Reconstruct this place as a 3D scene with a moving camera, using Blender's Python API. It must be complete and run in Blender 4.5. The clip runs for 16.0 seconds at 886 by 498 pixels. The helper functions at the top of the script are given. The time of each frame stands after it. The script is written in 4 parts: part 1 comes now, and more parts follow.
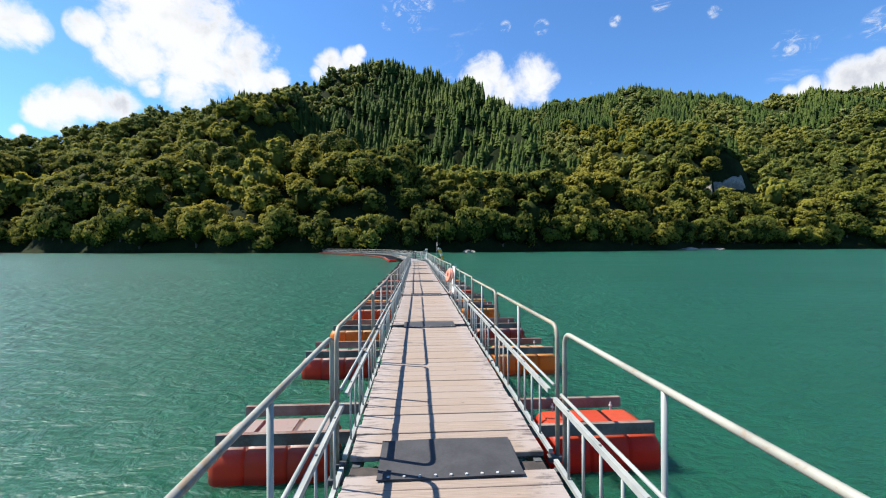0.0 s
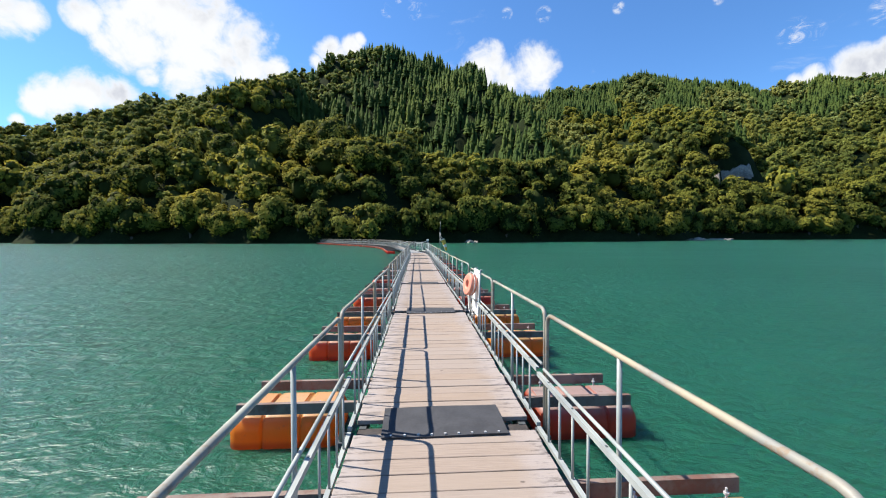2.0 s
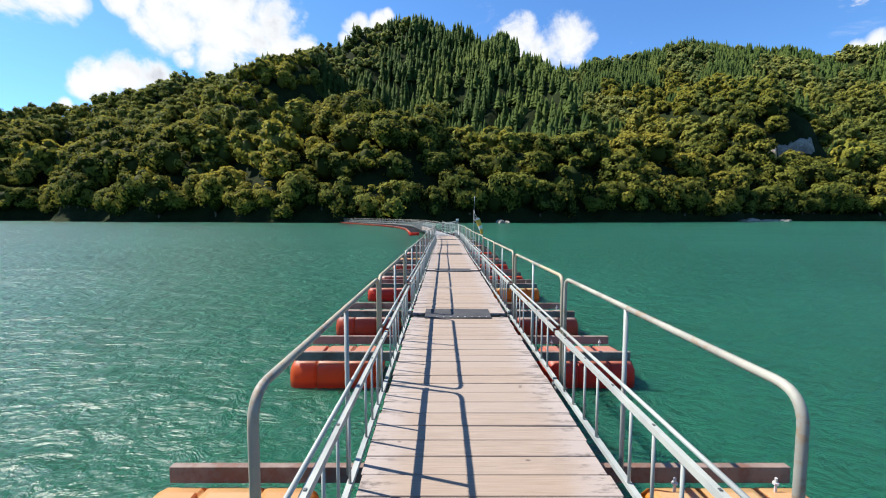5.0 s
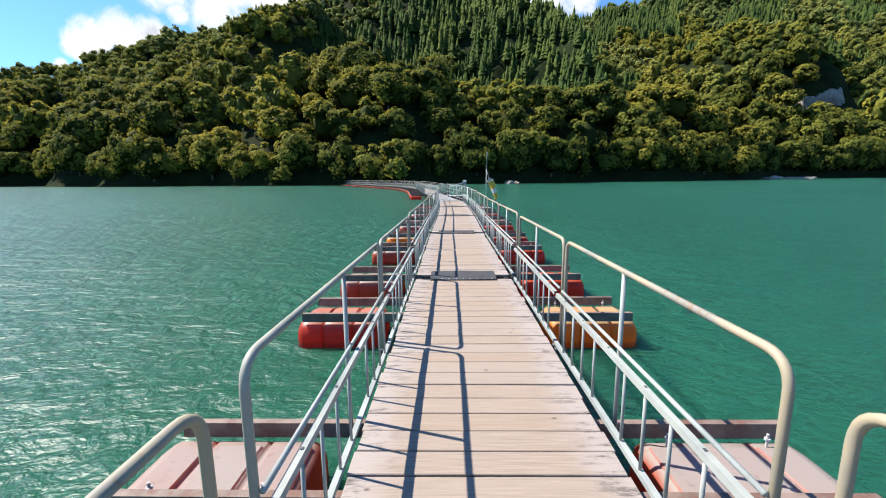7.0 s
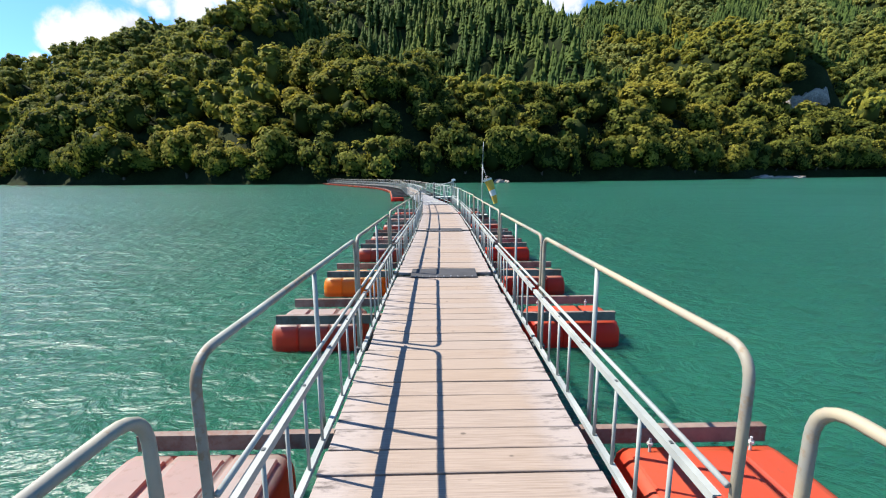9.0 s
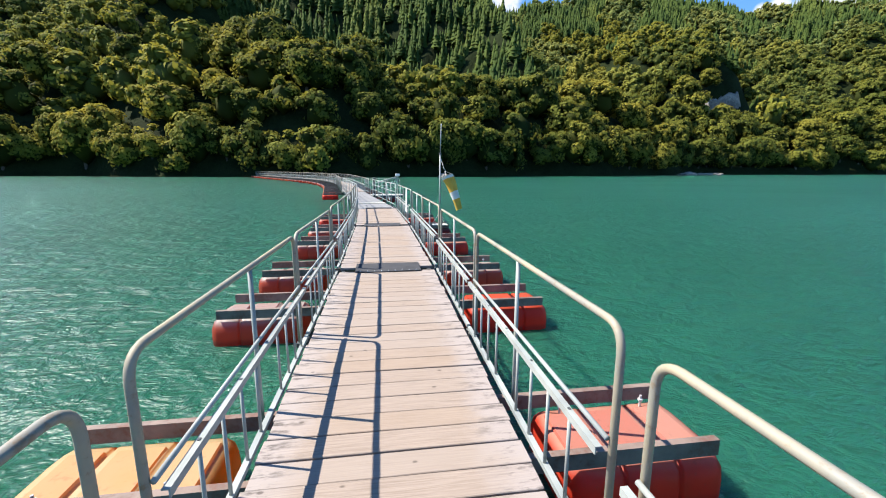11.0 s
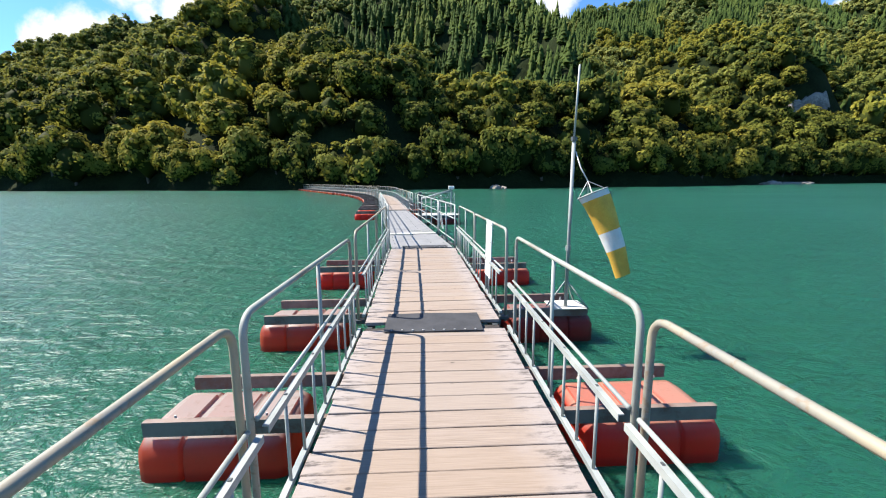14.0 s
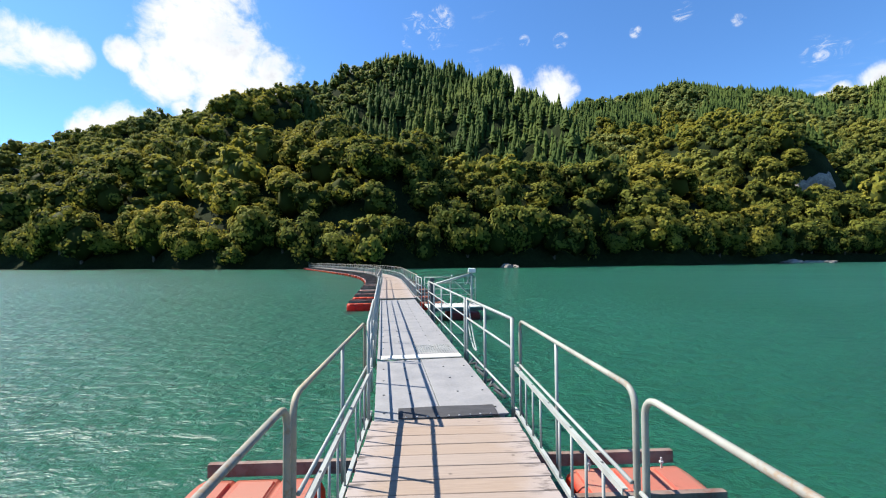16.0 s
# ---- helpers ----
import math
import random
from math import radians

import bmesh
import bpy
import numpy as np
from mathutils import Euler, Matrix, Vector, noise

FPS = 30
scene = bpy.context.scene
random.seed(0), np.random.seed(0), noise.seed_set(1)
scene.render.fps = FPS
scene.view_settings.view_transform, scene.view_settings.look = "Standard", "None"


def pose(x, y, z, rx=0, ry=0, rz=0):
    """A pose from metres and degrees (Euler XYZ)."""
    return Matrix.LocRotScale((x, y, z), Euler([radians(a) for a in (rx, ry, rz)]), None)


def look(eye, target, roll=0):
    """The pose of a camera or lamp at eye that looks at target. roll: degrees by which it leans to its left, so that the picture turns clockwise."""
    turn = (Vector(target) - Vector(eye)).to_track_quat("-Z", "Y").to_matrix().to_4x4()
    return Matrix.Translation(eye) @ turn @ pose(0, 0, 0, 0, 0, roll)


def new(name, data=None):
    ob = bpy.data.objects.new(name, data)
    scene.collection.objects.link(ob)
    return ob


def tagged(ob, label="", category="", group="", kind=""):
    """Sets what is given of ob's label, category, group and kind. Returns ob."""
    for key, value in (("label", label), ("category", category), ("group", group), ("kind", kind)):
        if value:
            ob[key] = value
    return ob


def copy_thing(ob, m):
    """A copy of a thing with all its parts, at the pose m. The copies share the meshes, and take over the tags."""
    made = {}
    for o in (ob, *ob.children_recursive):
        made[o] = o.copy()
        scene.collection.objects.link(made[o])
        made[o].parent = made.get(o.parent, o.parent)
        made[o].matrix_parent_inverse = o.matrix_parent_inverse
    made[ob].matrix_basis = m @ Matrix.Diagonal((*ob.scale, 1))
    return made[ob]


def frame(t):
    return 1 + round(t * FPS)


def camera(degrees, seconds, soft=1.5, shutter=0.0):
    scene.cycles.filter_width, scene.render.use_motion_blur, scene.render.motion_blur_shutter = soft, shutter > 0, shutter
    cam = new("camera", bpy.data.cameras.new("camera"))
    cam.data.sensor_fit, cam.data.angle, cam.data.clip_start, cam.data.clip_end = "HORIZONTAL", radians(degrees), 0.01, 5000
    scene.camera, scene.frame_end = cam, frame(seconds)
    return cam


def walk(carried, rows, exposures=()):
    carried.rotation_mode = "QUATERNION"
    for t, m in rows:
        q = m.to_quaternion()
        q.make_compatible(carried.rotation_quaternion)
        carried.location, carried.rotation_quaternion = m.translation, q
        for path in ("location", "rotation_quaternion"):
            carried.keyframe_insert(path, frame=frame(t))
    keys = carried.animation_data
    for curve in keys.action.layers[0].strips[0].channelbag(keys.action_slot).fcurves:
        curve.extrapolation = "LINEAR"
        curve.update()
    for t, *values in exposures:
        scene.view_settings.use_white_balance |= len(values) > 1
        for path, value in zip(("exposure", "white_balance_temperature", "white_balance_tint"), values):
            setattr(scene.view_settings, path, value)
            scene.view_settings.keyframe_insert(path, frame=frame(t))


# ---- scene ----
cam = camera(94.8, 16.0, 1.1)
PATH = [
    (0, (-0.032, -0.27, 1.62), (0.098, 1.726, 1.608), -0.2),
    (0.5, (-0.044, 0.97, 1.619), (0.044, 2.968, 1.609), -0.3),
    (1, (-0.017, 2.289, 1.569), (0.039, 4.288, 1.513), -0.3),
    (1.5, (0.009, 3.418, 1.62), (0.065, 5.417, 1.562), -0.3),
    (2, (0.01, 4.646, 1.616), (0.136, 6.641, 1.556), -0.2),
    (2.5, (-0.006, 5.895, 1.615), (0.121, 7.889, 1.53), -0.3),
    (3, (-0.014, 7.313, 1.564), (0.115, 9.306, 1.459), -0.3),
    (3.5, (-0.027, 8.677, 1.552), (0.02, 10.673, 1.433), -0.3),
    (4, (-0.008, 10.086, 1.546), (0.005, 12.081, 1.403), -0.5),
    (4.2, (0.009, 10.543, 1.559), (0.02, 12.538, 1.423), -0.2),
    (6.5, (0.008, 16.244, 1.575), (-0.03, 18.221, 1.273), -0.5),
    (7, (0.05, 17.705, 1.578), (0.009, 19.675, 1.232), -0.6),
    (7.5, (0.072, 18.981, 1.533), (0.035, 20.951, 1.19), -0.5),
    (8, (0.089, 20.282, 1.545), (0.053, 22.255, 1.22), -0.5),
    (8.5, (0.087, 21.66, 1.539), (0.071, 23.635, 1.223), -0.5),
    (9, (0.139, 23.065, 1.552), (0.157, 25.033, 1.199), -0.5),
    (9.5, (0.174, 24.47, 1.571), (0.361, 26.425, 1.19), -0.3),
    (11.8, (0.194, 30.237, 1.627), (0.503, 32.175, 1.24), -0.1),
    (12, (0.187, 30.775, 1.644), (0.5, 32.711, 1.252), -0.2),
    (12.5, (0.245, 32.051, 1.569), (0.56, 33.996, 1.231), -0.3),
    (13, (0.25, 33.282, 1.553), (0.434, 35.244, 1.212), -0.4),
    (13.5, (0.217, 34.588, 1.491), (0.308, 36.557, 1.15), -0.4),
    (14, (0.181, 35.812, 1.549), (0.248, 37.784, 1.221), -0.4),
    (14.5, (0.114, 37.167, 1.561), (0.118, 39.155, 1.34), -0.4),
    (15, (0.054, 38.524, 1.627), (0.042, 40.514, 1.428), -0.5),
    (15.5, (0.016, 39.744, 1.626), (0.04, 41.739, 1.498), -0.4),
    (16, (-0.03, 40.973, 1.659), (0.001, 42.972, 1.711), -0.4),
]
walk(cam, [(t, look(eye, target, roll)) for t, eye, target, roll in PATH], [(0.0, 1.12), (4.0, 1.12), (7.0, 1.24), (9.0, 1.30), (12.5, 1.36), (14.5, 1.32), (16.0, 1.20)])

# the sun stands ahead and to the left, over the lake
SUN_EL, SUN_AZ = 51.0, -72.5          # degrees; azimuth from +y towards +x
WATER = -0.62
sun_dir = Vector((math.sin(radians(SUN_AZ)) * math.cos(radians(SUN_EL)), math.cos(radians(SUN_AZ)) * math.cos(radians(SUN_EL)), math.sin(radians(SUN_EL))))
sun_data = bpy.data.lights.new("sun", "SUN")
sun_data.energy, sun_data.angle, sun_data.color = 5.0, radians(0.5), (1.0, 0.945, 0.85)
sun = new("sun", sun_data)
sun.matrix_world = look(sun_dir * 100, (0, 0, 0))


class Nodes:
    """Short-hand for a node tree."""

    def __init__(self, tree):
        self.tree = tree

    def add(self, kind, inputs=(), **attrs):
        n = self.tree.nodes.new(kind)
        for k, v in attrs.items():
            setattr(n, k, v)
        for k, v in dict(inputs).items():
            self.put(n.inputs[k], v)
        return n

    def put(self, socket, v):
        if isinstance(v, bpy.types.NodeSocket):
            self.tree.links.new(v, socket)
        elif isinstance(v, (tuple, list)) and len(v) == 3 and socket.type == "RGBA":
            socket.default_value = (*v, 1)
        else:
            socket.default_value = v

    def math(self, op, a, b=0.0, clamp=False):
        n = self.add("ShaderNodeMath", {0: a, 1: b}, operation=op, use_clamp=clamp)
        return n.outputs[0]

    def mix(self, fac, a, b, blend="MIX"):
        n = self.add("ShaderNodeMix", {0: fac, 6: a, 7: b}, data_type="RGBA", blend_type=blend)
        return n.outputs[2]

    def noise(self, scale, detail=4.0, rough=0.55, vector=None, distortion=0.0):
        n = self.add("ShaderNodeTexNoise", {"Scale": scale, "Detail": detail, "Roughness": rough, "Distortion": distortion})
        if vector is not None:
            self.put(n.inputs["Vector"], vector)
        return n.outputs["Fac"]

    def remap(self, v, a, b, c=0.0, d=1.0, smooth=True):
        n = self.add("ShaderNodeMapRange", {0: v, 1: a, 2: b, 3: c, 4: d}, interpolation_type="SMOOTHSTEP" if smooth else "LINEAR")
        return n.outputs[0]

    def scaled(self, v, s, rot=(0, 0, 0)):
        n = self.add("ShaderNodeMapping", {"Vector": v, "Scale": s, "Rotation": rot})
        return n.outputs[0]


def sky_dir(az, el):
    a, e = radians(az), radians(el)
    return (math.sin(a) * math.cos(e), math.cos(a) * math.cos(e), math.sin(e))


def build_world():
    w = bpy.data.worlds.new("sky")
    scene.world = w
    w.use_nodes = True
    w.node_tree.nodes.clear()
    n = Nodes(w.node_tree)
    sky = n.add("ShaderNodeTexSky", sky_type="NISHITA", sun_disc=False, sun_elevation=radians(SUN_EL), sun_rotation=radians(SUN_AZ))
    sky.air_density, sky.dust_density, sky.ozone_density = 1.0, 0.15, 4.0
    d = n.add("ShaderNodeTexCoord").outputs["Generated"]
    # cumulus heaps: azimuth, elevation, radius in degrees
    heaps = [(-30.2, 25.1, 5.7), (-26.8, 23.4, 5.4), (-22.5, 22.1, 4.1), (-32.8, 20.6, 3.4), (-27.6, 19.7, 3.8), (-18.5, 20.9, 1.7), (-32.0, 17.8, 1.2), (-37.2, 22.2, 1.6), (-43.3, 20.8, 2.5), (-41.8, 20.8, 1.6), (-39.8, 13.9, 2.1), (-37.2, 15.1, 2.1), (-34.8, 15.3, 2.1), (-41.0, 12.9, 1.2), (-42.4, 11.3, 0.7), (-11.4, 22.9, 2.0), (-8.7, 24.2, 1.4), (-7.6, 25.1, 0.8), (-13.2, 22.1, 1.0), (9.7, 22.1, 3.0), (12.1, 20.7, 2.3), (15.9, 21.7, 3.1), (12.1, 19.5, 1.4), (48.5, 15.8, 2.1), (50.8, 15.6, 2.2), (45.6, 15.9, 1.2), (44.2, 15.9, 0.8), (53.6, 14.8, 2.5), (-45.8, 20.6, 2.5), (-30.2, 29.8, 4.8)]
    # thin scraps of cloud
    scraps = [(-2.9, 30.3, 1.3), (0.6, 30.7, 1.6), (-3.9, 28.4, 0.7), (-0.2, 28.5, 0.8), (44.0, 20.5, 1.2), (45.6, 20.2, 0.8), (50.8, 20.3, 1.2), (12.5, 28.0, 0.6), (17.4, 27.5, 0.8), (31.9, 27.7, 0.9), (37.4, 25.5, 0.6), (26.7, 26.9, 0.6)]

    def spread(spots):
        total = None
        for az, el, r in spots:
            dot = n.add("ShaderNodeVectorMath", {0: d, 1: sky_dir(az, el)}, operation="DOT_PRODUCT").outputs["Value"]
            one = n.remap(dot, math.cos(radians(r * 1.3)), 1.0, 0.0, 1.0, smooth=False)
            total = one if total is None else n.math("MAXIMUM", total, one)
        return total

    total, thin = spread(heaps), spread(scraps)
    fine = n.noise(13.0, 10.0, 0.62, d, 0.5)
    tuft = n.noise(42.0, 6.0, 0.6, d, 0.3)
    rough = n.math("ADD", n.math("MULTIPLY", n.math("SUBTRACT", fine, 0.5), 2.0), n.math("MULTIPLY", n.math("SUBTRACT", tuft, 0.5), 0.7))
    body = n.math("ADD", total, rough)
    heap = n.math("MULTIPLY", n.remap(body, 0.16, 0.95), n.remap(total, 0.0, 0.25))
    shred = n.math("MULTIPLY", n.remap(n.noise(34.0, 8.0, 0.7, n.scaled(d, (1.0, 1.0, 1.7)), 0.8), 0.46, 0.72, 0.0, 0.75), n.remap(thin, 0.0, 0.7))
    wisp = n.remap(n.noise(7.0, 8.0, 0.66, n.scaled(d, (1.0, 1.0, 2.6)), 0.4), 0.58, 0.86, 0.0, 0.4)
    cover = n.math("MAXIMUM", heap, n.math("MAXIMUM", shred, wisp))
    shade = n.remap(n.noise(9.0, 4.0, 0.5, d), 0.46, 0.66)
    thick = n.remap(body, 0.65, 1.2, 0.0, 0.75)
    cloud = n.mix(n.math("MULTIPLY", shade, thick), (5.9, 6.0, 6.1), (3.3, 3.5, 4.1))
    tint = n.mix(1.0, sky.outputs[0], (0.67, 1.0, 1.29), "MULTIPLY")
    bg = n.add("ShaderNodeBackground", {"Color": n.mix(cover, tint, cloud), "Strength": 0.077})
    out = n.add("ShaderNodeOutputWorld", {"Surface": bg.outputs[0]})


build_world()


# ---- materials ----
def material(name):
    m = bpy.data.materials.new(name)
    m.use_nodes = True
    n = Nodes(m.node_tree)
    return m, n, m.node_tree.nodes["Principled BSDF"]


def dress(n, bsdf, color, rough, bump=None, strength=0.3, distance=0.01, metal=0.0):
    n.put(bsdf.inputs["Base Color"], color)
    n.put(bsdf.inputs["Roughness"], rough)
    bsdf.inputs["Metallic"].default_value = metal
    if bump is not None:
        b = n.add("ShaderNodeBump", {"Height": bump, "Strength": strength, "Distance": distance})
        n.put(bsdf.inputs["Normal"], b.outputs[0])


def wood_material():
    m, n, b = material("weathered_planks")
    pos = n.add("ShaderNodeTexCoord").outputs["Object"]
    rnd = n.add("ShaderNodeObjectInfo").outputs["Random"]
    shift = n.add("ShaderNodeCombineXYZ", {0: n.math("MULTIPLY", rnd, 37.0), 1: n.math("MULTIPLY", rnd, 91.0), 2: 0.0}).outputs[0]
    p = n.add("ShaderNodeVectorMath", {0: pos, 1: shift}, operation="ADD").outputs[0]
    grain = n.noise(9.0, 8.0, 0.65, n.scaled(p, (0.35, 14.0, 4.0)), 0.5)
    streak = n.noise(2.2, 5.0, 0.6, n.scaled(p, (0.9, 7.0, 2.0)))
    blot = n.noise(2.4, 6.0, 0.6, p)
    base = n.mix(n.remap(grain, 0.3, 0.7), (0.186, 0.139, 0.107), (0.285, 0.224, 0.180))
    base = n.mix(n.math("MULTIPLY", n.remap(streak, 0.5, 0.72), 0.6), base, (0.251, 0.196, 0.157))
    base = n.mix(n.remap(rnd, 0.25, 0.85, 0.0, 0.5), base, (0.251, 0.207, 0.175))
    base = n.mix(n.remap(n.math("FRACT", n.math("MULTIPLY", rnd, 7.3)), 0.55, 1.0, 0.0, 0.4), base, (0.243, 0.174, 0.120))
    geo = n.add("ShaderNodeNewGeometry").outputs["Position"]
    wx = n.add("ShaderNodeSeparateXYZ", {0: pos}).outputs[0]
    # grey, rain-worn plank ends with black rot spots
    end = n.remap(n.math("ADD", n.math("ABSOLUTE", wx), n.math("MULTIPLY", n.math("SUBTRACT", blot, 0.5), 0.5)), 0.42, 0.72)
    base = n.mix(n.math("MULTIPLY", end, 0.6), base, (0.293, 0.259, 0.248))
    rot = n.math("MULTIPLY", n.remap(n.math("ABSOLUTE", wx), 0.40, 0.76), n.remap(n.noise(5.0, 6.0, 0.7, n.scaled(p, (0.8, 3.0, 1.0))), 0.50, 0.64))
    base = n.mix(n.math("MULTIPLY", rot, 0.9), base, (0.053, 0.041, 0.036))
    spot = n.add("ShaderNodeTexVoronoi", {"Vector": n.scaled(p, (3.2, 5.0, 0.0)), "Scale": 1.0, "Randomness": 1.0}).outputs["Distance"]
    base = n.mix(n.remap(spot, 0.035, 0.075, 0.75, 0.0), base, (0.052, 0.037, 0.029))
    dress(n, b, base, 0.78, n.math("ADD", grain, n.math("MULTIPLY", streak, 0.6)), 0.45, 0.004)
    return m


def steel_material(name, light, dark, rust=(0.22, 0.10, 0.045), amount=0.62, rough=0.5):
    m, n, b = material(name)
    pos = n.add("ShaderNodeNewGeometry").outputs["Position"]
    a, c = n.noise(3.0, 6.0, 0.6, pos), n.noise(28.0, 5.0, 0.65, pos)
    col = n.mix(n.remap(a, 0.3, 0.7), light, dark)
    worn = n.remap(n.math("ADD", n.math("MULTIPLY", a, 0.6), n.math("MULTIPLY", c, 0.4)), amount, amount + 0.10)
    col = n.mix(n.math("MULTIPLY", worn, 0.75), col, rust)
    dress(n, b, col, n.remap(c, 0.2, 0.8, rough - 0.12, rough + 0.15), c, 0.25, 0.002, 0.0)
    return m


def pipe_material():
    """Old paint on the handrails: tan on some, pale grey-green on others, scuffed at the bends."""
    m, n, b = material("weathered_pipe")
    pos = n.add("ShaderNodeNewGeometry").outputs["Position"]
    rnd = n.add("ShaderNodeObjectInfo").outputs["Random"]
    a, c = n.noise(2.2, 6.0, 0.6, pos), n.noise(30.0, 5.0, 0.65, pos)
    col = n.mix(n.remap(rnd, 0.3, 0.7), (0.300, 0.250, 0.170), (0.275, 0.285, 0.250))
    col = n.mix(n.remap(a, 0.40, 0.62), col, (0.200, 0.195, 0.170))
    chip = n.remap(n.math("ADD", n.math("MULTIPLY", a, 0.5), n.math("MULTIPLY", c, 0.5)), 0.54, 0.62)
    col = n.mix(n.math("MULTIPLY", chip, 0.7), col, (0.190, 0.120, 0.062))
    dress(n, b, col, n.remap(c, 0.2, 0.8, 0.45, 0.75), c, 0.35, 0.002)
    return m


def float_material(name, skin, faded, fade):
    """Sun-bleached plastic: the upward faces have lost most of their colour."""
    m, n, b = material(name)
    geo = n.add("ShaderNodeNewGeometry")
    rnd = n.add("ShaderNodeObjectInfo").outputs["Random"]
    pos = geo.outputs["Position"]
    up = n.add("ShaderNodeSeparateXYZ", {0: geo.outputs["Normal"]}).outputs[2]
    a, c = n.noise(1.7, 5.0, 0.6, pos), n.noise(14.0, 6.0, 0.65, pos)
    bleach = n.math("MULTIPLY", n.remap(n.math("ADD", up, n.math("MULTIPLY", n.math("SUBTRACT", a, 0.5), 0.7)), 0.45, 1.0), n.remap(rnd, 0.0, 1.0, fade - 0.2, fade + 0.15), True)
    col = n.mix(n.remap(a, 0.3, 0.7, 0.0, 0.5), skin, tuple(0.6 * v for v in skin))
    col = n.mix(bleach, col, faded)
    scum = n.remap(n.add("ShaderNodeSeparateXYZ", {0: pos}).outputs[2], WATER + 0.03, WATER + 0.10, 0.85, 0.0)
    col = n.mix(scum, col, (0.035, 0.03, 0.02))
    col = n.mix(n.math("MULTIPLY", n.remap(c, 0.56, 0.72), 0.4), col, (0.16, 0.10, 0.07))
    dress(n, b, col, n.remap(c, 0.3, 0.7, 0.38, 0.6), c, 0.2, 0.006)
    # thin hollow plastic lets some light through
    thin = n.add("ShaderNodeBsdfTranslucent", {"Color": n.mix(0.20, skin, col)})
    both = n.add("ShaderNodeMixShader", {0: 0.55, 1: b.outputs[0], 2: thin.outputs[0]})
    n.put(m.node_tree.nodes["Material Output"].inputs[0], both.outputs[0])
    return m


def plain_material(name, light, dark, scale=6.0, rough=0.6, strength=0.2):
    m, n, b = material(name)
    pos = n.add("ShaderNodeTexCoord").outputs["Object"]
    a, c = n.noise(scale, 6.0, 0.6, pos), n.noise(scale * 9, 4.0, 0.6, pos)
    col = n.mix(n.remap(n.math("ADD", n.math("MULTIPLY", a, 0.7), n.math("MULTIPLY", c, 0.3)), 0.35, 0.65), light, dark)
    dress(n, b, col, rough, c, strength, 0.003)
    return m


def water_material():
    m, n, b = material("lake_water")
    pos = n.add("ShaderNodeNewGeometry").outputs["Position"]
    turn = (0, 0, radians(24))
    big = n.noise(0.9, 3.0, 0.5, n.scaled(pos, (0.75, 1.0, 1.0), turn), 0.6)
    mid = n.noise(3.0, 4.0, 0.55, n.scaled(pos, (0.85, 1.0, 1.0), (0, 0, radians(-12))), 0.6)
    small = n.noise(13.0, 3.0, 0.5, n.scaled(pos, (0.7, 1.0, 1.0), turn))
    gust = n.remap(n.noise(0.035, 4.0, 0.6, n.scaled(pos, (0.6, 1.4, 1.0))), 0.35, 0.65, 0.55, 1.0)
    swell = n.noise(0.22, 3.0, 0.55, n.scaled(pos, (0.5, 1.2, 1.0), turn), 0.4)
    h = n.math("ADD", n.math("ADD", n.math("MULTIPLY", swell, 1.1), big), n.math("ADD", n.math("MULTIPLY", mid, 0.62), n.math("MULTIPLY", small, 0.16)))
    drift = n.noise(0.05, 4.0, 0.55, pos)
    col = n.mix(n.remap(drift, 0.3, 0.7), (0.0075, 0.059, 0.032), (0.0100, 0.072, 0.044))
    n.put(b.inputs["Base Color"], col)
    b.inputs["Roughness"].default_value = 0.42
    b.inputs["IOR"].default_value = 1.33
    # cloudy water: light spreads sideways under the surface
    b.subsurface_method = "BURLEY"
    b.inputs["Subsurface Weight"].default_value = 0.85
    b.inputs["Subsurface Radius"].default_value = (0.5, 1.0, 0.8)
    b.inputs["Subsurface Scale"].default_value = 0.45
    ripple = n.add("ShaderNodeBump", {"Height": n.math("MULTIPLY", h, gust), "Strength": 1.0, "Distance": 0.18})
    n.put(b.inputs["Normal"], ripple.outputs[0])
    # the smooth skin of the small ripples, which sparkles
    tiny = n.math("ADD", n.math("MULTIPLY", mid, 0.8), n.math("ADD", n.math("MULTIPLY", big, 0.8), n.math("MULTIPLY", small, 0.24)))
    keen = n.add("ShaderNodeBump", {"Height": tiny, "Strength": 1.0, "Distance": 0.25})
    b.inputs["Specular IOR Level"].default_value = 0.36
    b.inputs["Coat Weight"].default_value = 0.22
    b.inputs["Coat Roughness"].default_value = 0.045
    b.inputs["Coat IOR"].default_value = 1.33
    n.put(b.inputs["Coat Normal"], keen.outputs[0])
    return m


def leaf_material(name, dark, mid, light, patch=0.05):
    m, n, b = material(name)
    geo = n.add("ShaderNodeNewGeometry")
    isl, pos = geo.outputs["Random Per Island"], geo.outputs["Position"]
    tree = n.noise(patch, 3.0, 0.6, pos)
    wide = n.noise(patch * 0.3, 3.0, 0.5, pos)
    col = n.mix(n.remap(tree, 0.32, 0.68), dark, mid)
    col = n.mix(n.remap(wide, 0.45, 0.72, 0.0, 0.85), col, light)
    col = n.mix(n.math("MULTIPLY", isl, 0.4), col, tuple(0.7 * v for v in dark))
    n.put(b.inputs["Base Color"], col)
    b.inputs["Roughness"].default_value = 0.8
    b.inputs["Specular IOR Level"].default_value = 0.08
    glow = n.add("ShaderNodeBsdfTranslucent", {"Color": n.mix(0.4, col, light)})
    both = n.add("ShaderNodeMixShader", {0: 0.36, 1: b.outputs[0], 2: glow.outputs[0]})
    n.put(m.node_tree.nodes["Material Output"].inputs[0], both.outputs[0])
    return m


